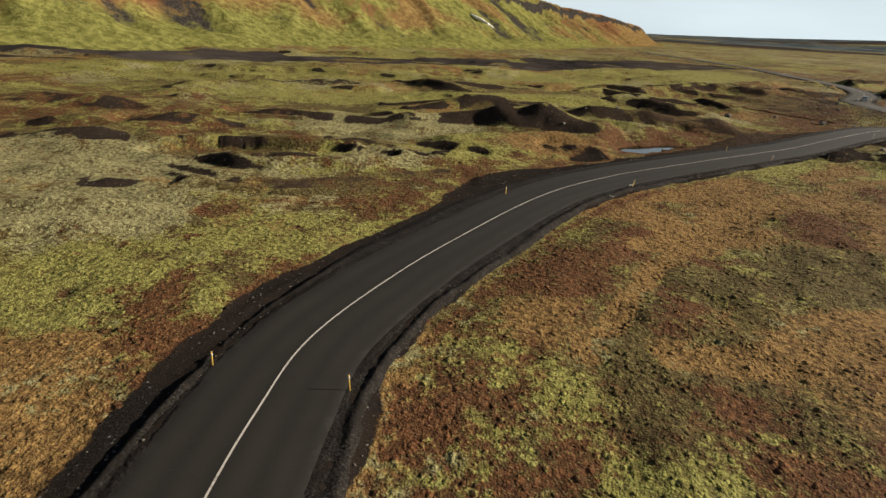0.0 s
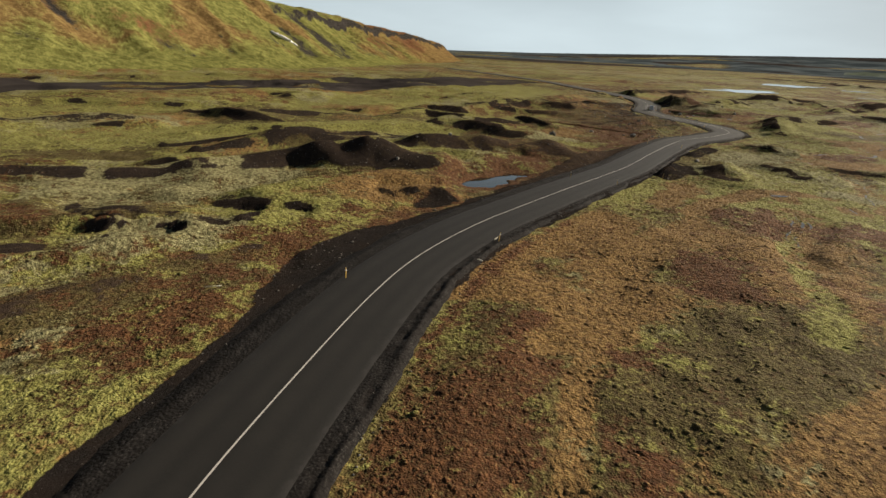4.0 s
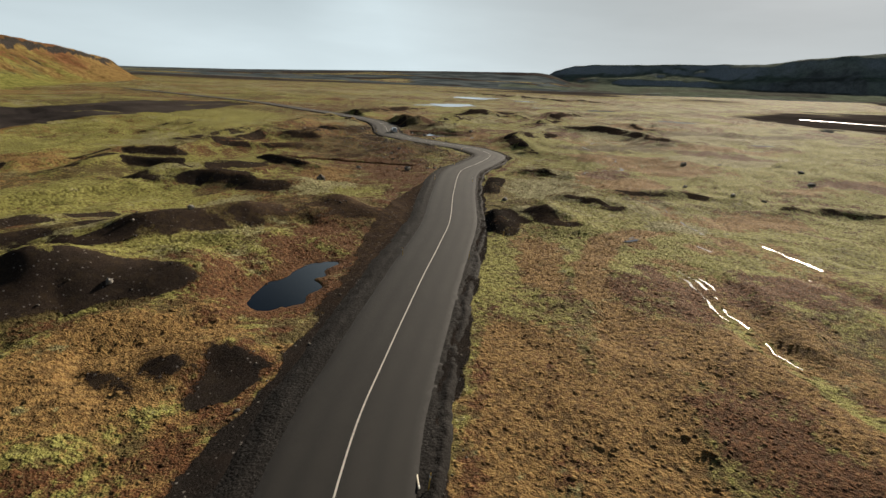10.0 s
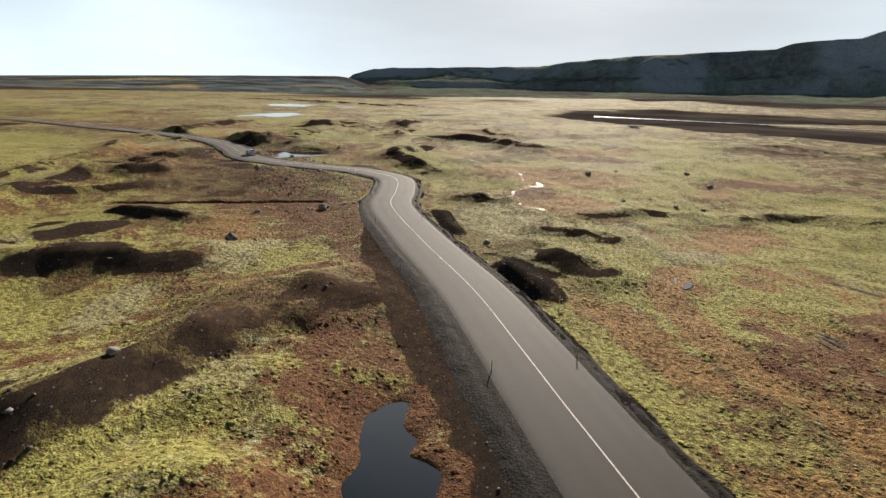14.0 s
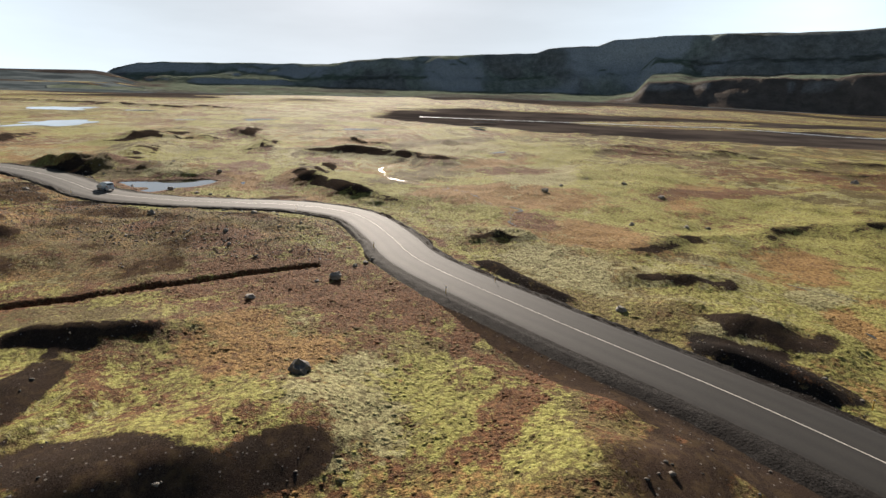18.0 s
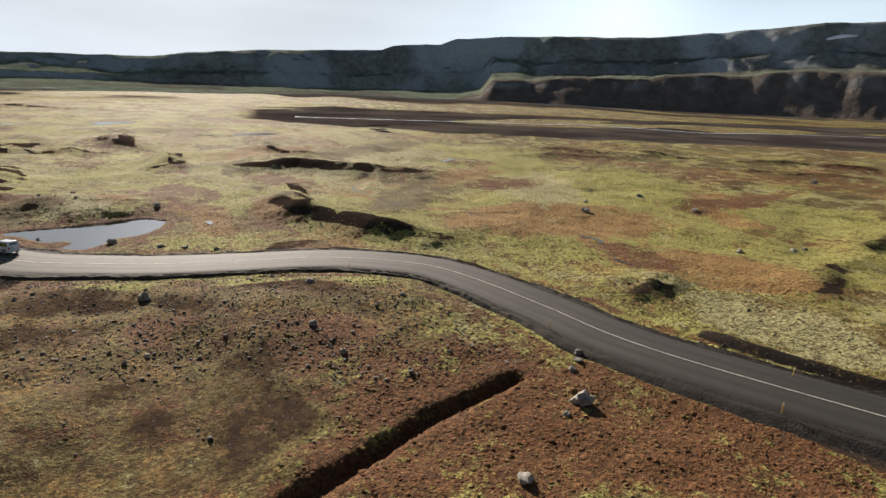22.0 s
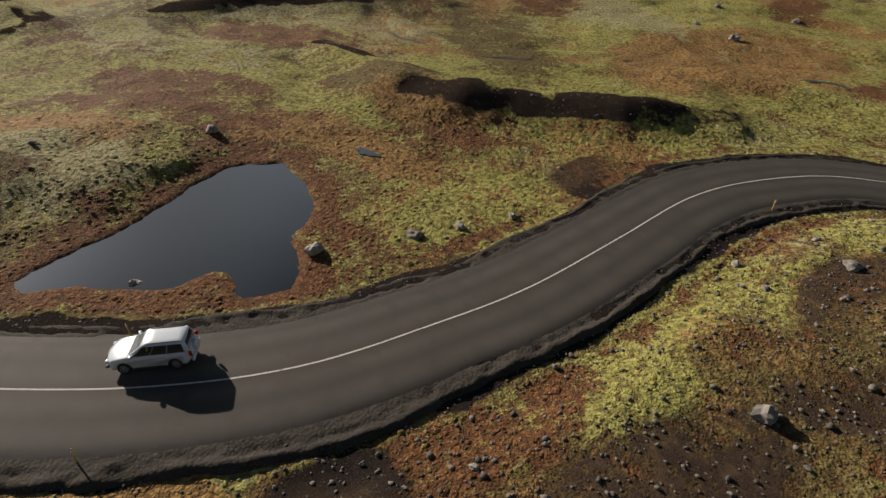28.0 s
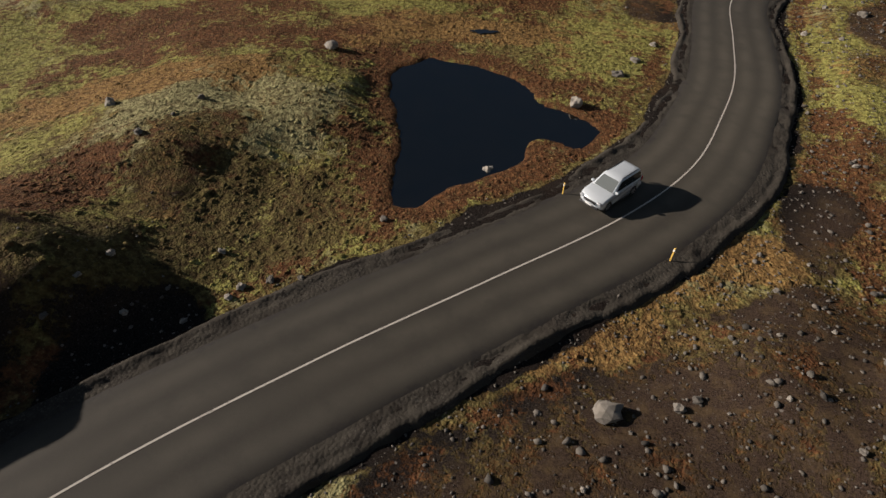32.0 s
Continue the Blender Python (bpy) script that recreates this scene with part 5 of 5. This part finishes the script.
# moss cushions and heather tufts near the road
def cushions(count, seed):
    rng = np.random.default_rng(seed)
    x, y = rng.uniform(-46, 188, count * 3), rng.uniform(8, 214, count * 3)
    i, j = np.searchsorted(gx, x) - 1, np.searchsorted(gy, y) - 1
    bare, red = LAND_COVER[j, i, 0], LAND_COVER[j, i, 1]
    keep = (road_far[j, i] > 5.2) & (rng.uniform(0, 1, len(x)) < smooth(road_far[j, i], 39, 22)) & (bare < 0.36) & (rng.uniform(0, 1, len(x)) > 1.6 * bare)
    for outline, _ in PONDS:
        keep &= in_shape(x, y, outline) > 0.7
    x, y = x[keep][:count], y[keep][:count]
    n = len(x)
    z = on_land(x, y)
    r = rng.lognormal(-1.98, 0.32, n)
    h = r * rng.uniform(0.12, 0.34, n)
    turn = rng.uniform(0, 2 * np.pi, n)
    a = np.arange(5) * 2 * np.pi / 5
    ring = []
    for share, up in ((1.0, -0.25), (0.72, 0.62)):
        rr = r[:, None] * share * rng.uniform(0.7, 1.3, (n, 5))
        ang = turn[:, None] + a + (0.3 if share < 1 else 0)
        ring.append(np.stack([x[:, None] + rr * np.cos(ang), y[:, None] + rr * np.sin(ang), z[:, None] + (h * up)[:, None] * rng.uniform(0.8, 1.2, (n, 5))], -1))
    top = np.stack([x + r * rng.uniform(-0.2, 0.2, n), y + r * rng.uniform(-0.2, 0.2, n), z + h], -1)[:, None]
    verts = np.concatenate([*ring, top], 1)
    f = []
    for k in range(5):
        m = (k + 1) % 5
        f += [(k, m, 5 + k), (m, 5 + m, 5 + k), (5 + k, 5 + m, 10)]
    faces = (np.array(f)[None] + 11 * np.arange(n)[:, None, None]).reshape(-1, 3)
    cover = np.repeat(on_land(x, y, LAND_COVER), 11, 0)
    soil = np.repeat(on_land(x, y, LAND_SOIL), 11, 0)
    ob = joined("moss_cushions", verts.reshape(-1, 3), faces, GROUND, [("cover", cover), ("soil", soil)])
    return tagged(ob, "low uneven moss cushions and heather tufts", "moss", kind="stuff")


cushions(62000, 5)


# ---- stones ----
def stone_mesh(seed, flat=0.7):
    """A rough boulder about 1 m across, its base at the origin."""
    bm = bmesh.new()
    bmesh.ops.create_icosphere(bm, subdivisions=2, radius=0.5)
    for v in bm.verts:
        d = v.co.normalized()
        v.co *= 1 + 0.55 * noise.noise(d * 1.3 + Vector((seed * 7.1, 0, 0))) + 0.22 * noise.noise(d * 3.7 + Vector((0, seed * 3.3, 0)))
        v.co.z = max(v.co.z * flat, -0.16)
    me = bpy.data.meshes.new("boulder")
    bm.to_mesh(me), bm.free()
    me.materials.append(STONE)
    return me


BOULDER_MESHES = [stone_mesh(k, 0.6 + 0.1 * (k % 4)) for k in range(9)]


def boulder(x, y, size, kind, label, turn=0.0, sink=0.12):
    ob = new("boulder", BOULDER_MESHES[kind])
    ob.matrix_basis = Matrix.LocRotScale((x, y, float(on_land(x, y)) + sink * size), Euler((0, 0, turn)), (size, size * 0.85, size))
    return tagged(ob, label, "boulder", "boulders on the heath")


BOULDERS = [(134.8, 199.6, 1.25), (144.1, 183.7, 0.95), (161.7, 171.4, 1.3), (139.7, 173.4, 1.2), (137.0, 166.9, 1.05), (131.9, 198.6, 0.55), (131.2, 198.0, 0.45), (171.2, 187.1, 0.9), (117.9, 145.7, 0.6), (115.1, 148.2, 1.1),
            (113.9, 164.4, 1.2), (103.8, 148.7, 0.9), (88.0, 130.0, 1.5), (93.4, 127.0, 0.8), (92.4, 128.2, 0.7), (94.6, 126.3, 0.75), (120.5, 152.2, 0.7), (79.1, 98.5, 1.1), (81.3, 137.9, 1.1), (64.8, 128.8, 1.9), (33.0, 109.5, 0.8), (19.8, 94.8, 0.6),
            (135.8, 163.6, 0.8), (134.4, 159.5, 0.7), (148.6, 190.9, 0.5), (116.5, 176.4, 0.5), (121.0, 176.5, 0.45), (86.8, 132.0, 0.6), (99.0, 146.5, 0.7), (109.0, 139.0, 0.6),
            (148.1, 92.5, 1.6), (162.0, 69.3, 1.4), (148.4, 65.1, 1.5), (119.3, 82.7, 1.0), (172.6, 0.6, 2.0), (117.8, 73.5, 1.1), (119.7, 68.5, 1.0), (157.6, 86.5, 1.2),
            (159.7, 199.6, 0.5), (155.8, 196.5, 0.4), (152.4, 197.3, 0.5), (153.6, 198.2, 0.55), (157.6, 201.8, 0.4), (155.0, 201.0, 0.35), (153.8, 199.0, 0.45), (159.9, 203.7, 0.4), (165.6, 190.4, 0.6), (165.1, 184.8, 0.55), (150.9, 196.7, 0.4), (159.7, 201.5, 0.35)]
for k, (x, y, size) in enumerate(BOULDERS):
    boulder(x, y, size, k % 9, "rough grey basalt boulder lying on moss" if size >= 0.8 else "small pale basalt stone lying on moss", k * 1.7)

# stones on the bare inner hillside
rng_stone = np.random.default_rng(12)
placed = 0
while placed < 150:
    x, y = rng_stone.uniform(94, 136), rng_stone.uniform(132, 206)
    i, j = np.searchsorted(gx, x) - 1, np.searchsorted(gy, y) - 1
    if road_side[j, i] < 5.3 or road_side[j, i] > 28 or fbm(np.array(x), np.array(y), 11, 2, 501) < 0.42:
        continue
    boulder(x, y, float(rng_stone.lognormal(-1.5, 0.38)), placed % 9, "small grey stone on the gravelly hillside", placed * 2.3, 0.18)
    placed += 1


def pebbles(count, seed):
    """Loose stones on the gravel, along the road's edges and over the inner hillside."""
    rng = np.random.default_rng(seed)
    x, y = rng.uniform(-40, 180, count * 12), rng.uniform(10, 212, count * 12)
    i, j = np.searchsorted(gx, x) - 1, np.searchsorted(gy, y) - 1
    side = road_side[j, i]
    hillside = (x > 94) & (y > 130) & (side > 4.8) & (side < 30)
    verge = (np.abs(side) > 4.3) & (np.abs(side) < 5.9)
    chance = 0.07 * LAND_COVER[j, i, 0] + 0.16 * verge + 0.55 * hillside
    for outline, _ in PONDS:
        chance *= in_shape(x, y, outline) > 0.2
    keep = (rng.uniform(0, 1, len(x)) < chance) & (np.abs(side) > 4.2)
    x, y = x[keep][:count], y[keep][:count]
    n = len(x)
    r = np.clip(rng.lognormal(-2.75, 0.5, n), 0.03, np.where(verge[keep][:count], 0.085, 0.24))
    phi = (1 + 5 ** 0.5) / 2
    ico = np.array([(-1, phi, 0), (1, phi, 0), (-1, -phi, 0), (1, -phi, 0), (0, -1, phi), (0, 1, phi), (0, -1, -phi), (0, 1, -phi), (phi, 0, -1), (phi, 0, 1), (-phi, 0, -1), (-phi, 0, 1)]) / 1.9
    tri = np.array([(0, 11, 5), (0, 5, 1), (0, 1, 7), (0, 7, 10), (0, 10, 11), (1, 5, 9), (5, 11, 4), (11, 10, 2), (10, 7, 6), (7, 1, 8), (3, 9, 4), (3, 4, 2), (3, 2, 6), (3, 6, 8), (3, 8, 9), (4, 9, 5), (2, 4, 11), (6, 2, 10), (8, 6, 7), (9, 8, 1)])
    v = ico[None] * r[:, None, None] * rng.uniform(0.6, 1.3, (n, 12, 1)) * np.stack([np.ones(n), rng.uniform(0.6, 1, n), rng.uniform(0.35, 0.65, n)], -1)[:, None]
    t = rng.uniform(0, 2 * np.pi, n)[:, None]
    v = np.stack([v[..., 0] * np.cos(t) - v[..., 1] * np.sin(t) + x[:, None], v[..., 0] * np.sin(t) + v[..., 1] * np.cos(t) + y[:, None], v[..., 2] + (on_land(x, y) + 0.25 * r)[:, None]], -1)
    faces = (tri[None] + 12 * np.arange(n)[:, None, None]).reshape(-1, 3)
    ob = joined("loose_stones", v.reshape(-1, 3), faces, PEBBLE)
    return tagged(ob, "scattered small grey stones on gravel and moss", "stones", kind="stuff")


pebbles(26000, 21)

# ---- road marker posts ----
YELLOW = paint_material("yellow_plastic", (0.62, 0.40, 0.08), 0.5, 0.0, 0.3)
REFLECT = paint_material("reflector_white", (0.85, 0.85, 0.82), 0.2)
FADED = paint_material("faded_plastic", (0.62, 0.58, 0.46), 0.55, 0.0, 0.3)


def boxed(x0, x1, y0, y1, z0, z1, bevel=0.0, segments=1):
    bm = bmesh.new()
    bmesh.ops.create_cube(bm, size=1)
    for v in bm.verts:
        v.co = Vector(((x0 + x1) / 2 + v.co.x * (x1 - x0), (y0 + y1) / 2 + v.co.y * (y1 - y0), (z0 + z1) / 2 + v.co.z * (z1 - z0)))
    if bevel:
        bmesh.ops.bevel(bm, geom=bm.edges[:], offset=bevel, segments=segments, affect="EDGES", profile=0.5)
    return bm


def marker_post(material, label):
    """A slim roadside post with a sloped top and a reflector band."""
    post = new("marker_post")
    bm = boxed(-0.042, 0.042, -0.022, 0.022, -0.3, 1.0, 0.010)
    for v in bm.verts:
        if v.co.z > 0.9:
            v.co.z -= 0.05 * (v.co.x + 0.05) / 0.1
    part("shaft", bm, material, post)
    part("reflector", boxed(-0.046, 0.046, -0.027, 0.027, 0.74, 0.86, 0.004), REFLECT, post, "white reflector band")
    return tagged(post, label, "marker post", "marker posts along the road")


first_post = marker_post(YELLOW, "upright yellow plastic road marker post with reflector")
first_post.matrix_basis = pose(-11.9, 23.4, -0.25, 0, 2, 10)
for x, y, tilt, turn in [(-4.3, 21.9, -3, 12), (6.6, 57.2, 2, 50), (22.6, 63.2, 6, 50), (45.8, 88.5, -2, 55), (50.3, 83.0, 3, 55), (82.2, 116.9, 2, 50), (86.3, 111.0, -3, 50), (121.9, 142.9, 4, 8),
                          (138.9, 185.2, -3, -38), (132.4, 189.3, 5, -40), (99.5, 126.6, 2, 60), (61.0, 86.0, 2, 55)]:
    copy_thing(first_post, pose(x, y, float(on_land(x, y)) + 0.02, tilt, tilt * 0.6, turn))
for x, y, turn in [(18.6, 59.3, 20), (22.9, 64.2, -40), (-3.6, 57.8, 75)]:
    lying = marker_post(FADED, "pale marker post lying fallen beside the road")
    lying.matrix_basis = pose(x, y, float(on_land(x, y)) + 0.12, 84, 0, turn)

# ---- the white off-road car ----
WHITE = paint_material("white_car_paint", (0.58, 0.635, 0.68), 0.2, 0.8, 0.05)
BLACK = paint_material("black_plastic", (0.025, 0.025, 0.027), 0.55, 0.0, 0.1)
TYRE = paint_material("tyre_rubber", (0.022, 0.022, 0.022), 0.8, 0.0, 0.2)
ALLOY = Nodes("alloy").done((0.55, 0.55, 0.56), 0.32, None, 0.9)
CAR_GLASS = Nodes("dark_car_glass").done((0.012, 0.016, 0.017), 0.05, None, 0.0, Coat_Weight=0.5)
# windscreen glass greyed: reflected sky put into the base colour
SCREEN = Nodes("windscreen_sky_painted").done((0.16, 0.18, 0.18), 0.04, None, 0.0, Coat_Weight=1.0)
LAMP = Nodes("lamp_glass").done((0.62, 0.65, 0.68), 0.08, None, 0.35)
RED_LAMP = paint_material("red_lamp", (0.40, 0.012, 0.012), 0.12)


def lofted(rings, close_ends=True):
    """Quads between rings of equal length."""
    bm = bmesh.new()
    made = [[bm.verts.new(p) for p in ring] for ring in rings]
    n = len(made[0])
    for a, b in zip(made, made[1:]):
        for k in range(n):
            bm.faces.new((a[k], a[(k + 1) % n], b[(k + 1) % n], b[k]))
    if close_ends:
        bm.faces.new(made[0][::-1]), bm.faces.new(made[-1])
    bmesh.ops.recalc_face_normals(bm, faces=bm.faces)
    return bm


def turned(profile, steps, axis_y):
    """A body of revolution about a line along y; the profile gives radius and y."""
    bm = bmesh.new()
    rows = [[bm.verts.new((r * math.cos(2 * math.pi * k / steps), axis_y + y, r * math.sin(2 * math.pi * k / steps))) for k in range(steps)] for r, y in profile]
    for a, b in zip(rows, rows[1:]):
        for k in range(steps):
            bm.faces.new((a[k], a[(k + 1) % steps], b[(k + 1) % steps], b[k]))
    bm.faces.new(rows[0][::-1]), bm.faces.new(rows[-1])
    bmesh.ops.recalc_face_normals(bm, faces=bm.faces)
    return bm


def pane(corners, out, inset=(0.06, 0.94, 0.08, 0.92), u_top=None):
    """A slightly raised plate on a four-cornered face (belt front, belt rear, roof rear, roof front)."""
    a, b, c, d = [Vector(p) for p in corners]
    normal = Vector(out).normalized()
    u0, u1, v0, v1 = inset
    t0, t1 = u_top or (u0, u1)

    def at(u, v):
        return a.lerp(b, u).lerp(d.lerp(c, u), v)
    flat = [at(u0, v0), at(u1, v0), at(t1, v1), at(t0, v1)]
    return lofted([[p - normal * 0.01 for p in flat], [p + normal * 0.012 for p in flat]])


def off_road_car():
    car = new("car")
    arch = []
    for cx in (-1.32, 1.32):
        arch.append([(cx - 0.43 * math.cos(a), 0.36 + 0.43 * math.sin(a)) for a in np.linspace(0, math.pi, 11)])
    outline = [(2.14, 0.36), (2.23, 0.48), (2.235, 0.66), (2.17, 0.82), (2.02, 0.92), (1.55, 1.0), (1.02, 1.07), (0.2, 1.09), (-1.0, 1.1), (-2.06, 1.12), (-2.17, 1.02), (-2.21, 0.72), (-2.2, 0.5), (-2.12, 0.37),
               *arch[0], (-0.7, 0.30), (0.0, 0.29), (0.7, 0.30), *arch[1]]
    rings = []
    for y in (-0.90, -0.885, -0.80, -0.45, 0.0, 0.45, 0.80, 0.885, 0.90):
        f = abs(y) / 0.9
        ring = []
        for x, z in outline:
            pull = 1 - 0.125 * f ** 3 * (abs(x) / 2.2) ** 3
            up = z + (0.035 * (1 - f ** 2) if z > 0.8 else 0) - (0.045 if f > 0.99 and z > 0.85 else 0)
            tuck = 1 - 0.03 * max(0, z - 0.75) - (0.05 * max(0, abs(x) - 1.6) if f > 0.8 else 0)
            ring.append((x * pull, y * tuck, up))
        rings.append(ring)
    part("body", lofted(rings), WHITE, car, "glossy white painted steel body")
    belt_f, belt_r, roof_f, roof_r = 1.03, -2.09, 0.20, -1.94
    levels = [(belt_f, belt_r, 0.835, 1.06), (0.80, -2.06, 0.80, 1.22), (roof_f + 0.02, roof_r, 0.69, 1.60), (roof_f - 0.16, roof_r + 0.08, 0.62, 1.665), (roof_f - 0.55, roof_r + 0.35, 0.40, 1.69)]
    cabin = []
    for xf, xr, w, z in levels:
        cut = 0.10
        cabin.append([(xf, w - cut, z), (xf - cut, w, z), (xr + cut, w, z), (xr, w - cut, z), (xr, -w + cut, z), (xr + cut, -w, z), (xf - cut, -w, z), (xf, -w + cut, z)])
    part("cabin", lofted(cabin), WHITE, car, "white roof and window pillars")
    for s in (1, -1):
        side = ((0.93, 0.838 * s, 1.07), (-1.99, 0.838 * s, 1.07), (-1.85, 0.70 * s, 1.60), (0.12, 0.70 * s, 1.60))
        out = (0, 1.0 * s, 0.27)
        for u0, u1, t0, t1 in ((0.065, 0.345, 0.012, 0.285), (0.357, 0.645, 0.297, 0.622), (0.657, 0.975, 0.634, 0.975)):
            part("side_window", pane(side, out, (u0, u1, 0.06, 0.95), (t0, t1)), CAR_GLASS, car, "dark tinted side window", False)
        part("roof_rail", lofted([[(x + dx, s * (0.60 + dy), z + dz) for dx, dy, dz in ((0, 0.02, 0), (0, -0.02, 0), (0, -0.018, 0.05), (0, 0.018, 0.05))] for x, z in ((0.0, 1.61), (-0.12, 1.645), (-0.9, 1.66), (-1.7, 1.645), (-1.8, 1.60))]), BLACK, car, "black roof rail")
        part("door_mirror", boxed(0.70, 0.86, s * 0.95 - 0.10, s * 0.95 + 0.10, 1.08, 1.22, 0.03, 2), WHITE, car)
        part("headlight", boxed(1.99, 2.17, s * 0.66 - 0.15, s * 0.66 + 0.13, 0.72, 0.87, 0.04, 2), LAMP, car, "clear glass headlight")
        part("tail_light", boxed(-2.215, -2.08, s * 0.79 - 0.07, s * 0.79 + 0.055, 0.80, 1.08, 0.02, 2), RED_LAMP, car, "red tail light")
        for x in (0.02, -0.98):
            part("door_handle", boxed(x - 0.11, x + 0.09, s * 0.90 - 0.02, s * 0.90 + 0.025, 0.92, 0.955, 0.008), WHITE, car)
        part("sill", boxed(-0.85, 0.85, s * 0.87 - 0.05, s * 0.87 + 0.05, 0.27, 0.40, 0.02), BLACK, car, "black plastic sill")
    part("windshield", pane(((1.03, 0.73, 1.06), (1.03, -0.73, 1.06), (0.22, -0.60, 1.60), (0.22, 0.60, 1.60)), (0.55, 0, 0.83), (0.02, 0.98, 0.08, 0.94)), SCREEN, car, "windshield with the sky's pale reflection in its colour", False)
    part("rear_window", pane(((-2.09, 0.73, 1.06), (-2.09, -0.73, 1.06), (-1.94, -0.60, 1.60), (-1.94, 0.60, 1.60)), (-1, 0, 0.27), (0.06, 0.94, 0.2, 0.9)), CAR_GLASS, car, "dark rear window", False)
    part("grille", boxed(2.15, 2.245, -0.46, 0.46, 0.66, 0.82, 0.02), BLACK, car, "black slotted grille")
    part("front_bumper", boxed(2.10, 2.27, -0.72, 0.72, 0.38, 0.52, 0.04, 2), BLACK, car, "black lower bumper")
    part("rear_bumper", boxed(-2.27, -2.12, -0.80, 0.80, 0.40, 0.60, 0.04, 2), WHITE, car)
    part("number_plate", boxed(2.265, 2.28, -0.26, 0.26, 0.50, 0.60, 0.004), REFLECT, car, "white plate with plain bars")
    spare = part("spare_wheel", turned([(0.02, -0.11), (0.30, -0.11), (0.335, -0.06), (0.335, 0.06), (0.30, 0.10), (0.02, 0.12)], 28, 0.0), WHITE, car, "white hard spare wheel cover")
    spare.matrix_basis = pose(-2.26, -0.08, 0.86, 0, 0, 90)
    tyre_round = [(0.22, -0.10), (0.30, -0.112), (0.345, -0.09), (0.352, 0.0), (0.345, 0.09), (0.30, 0.112), (0.22, 0.10)]
    for x in (1.32, -1.32):
        for s in (1, -1):
            wheel = part("wheel", turned(tyre_round, 30, 0.0), TYRE, car, "black rubber tyre")
            wheel.location = (x, s * 0.79, 0.352)
            part("rim", turned([(0.05, s * 0.075), (0.06, s * 0.095), (0.19, s * 0.085), (0.225, s * 0.108), (0.23, s * 0.03), (0.05, s * 0.02)][::s], 24, 0.0), ALLOY, wheel, "silver alloy rim")
            for k in range(6):
                spoke = boxed(0.05, 0.21, min(s * 0.09, s * 0.112), max(s * 0.09, s * 0.112), -0.025, 0.025, 0.006)
                bmesh.ops.rotate(spoke, verts=spoke.verts, cent=(0, 0, 0), matrix=Matrix.Rotation(k * math.pi / 3, 3, "Y"))
                part("spoke", spoke, ALLOY, wheel)
    return tagged(car, "white five-door off-road car with spare wheel on the asphalt", "car")


suv = off_road_car()
suv.matrix_basis = pose(136.16, 184.73, 0.03, 0, 0, math.degrees(math.atan2(2.19, 1.37))) @ Matrix.Diagonal((0.935, 0.94, 1.0, 1))
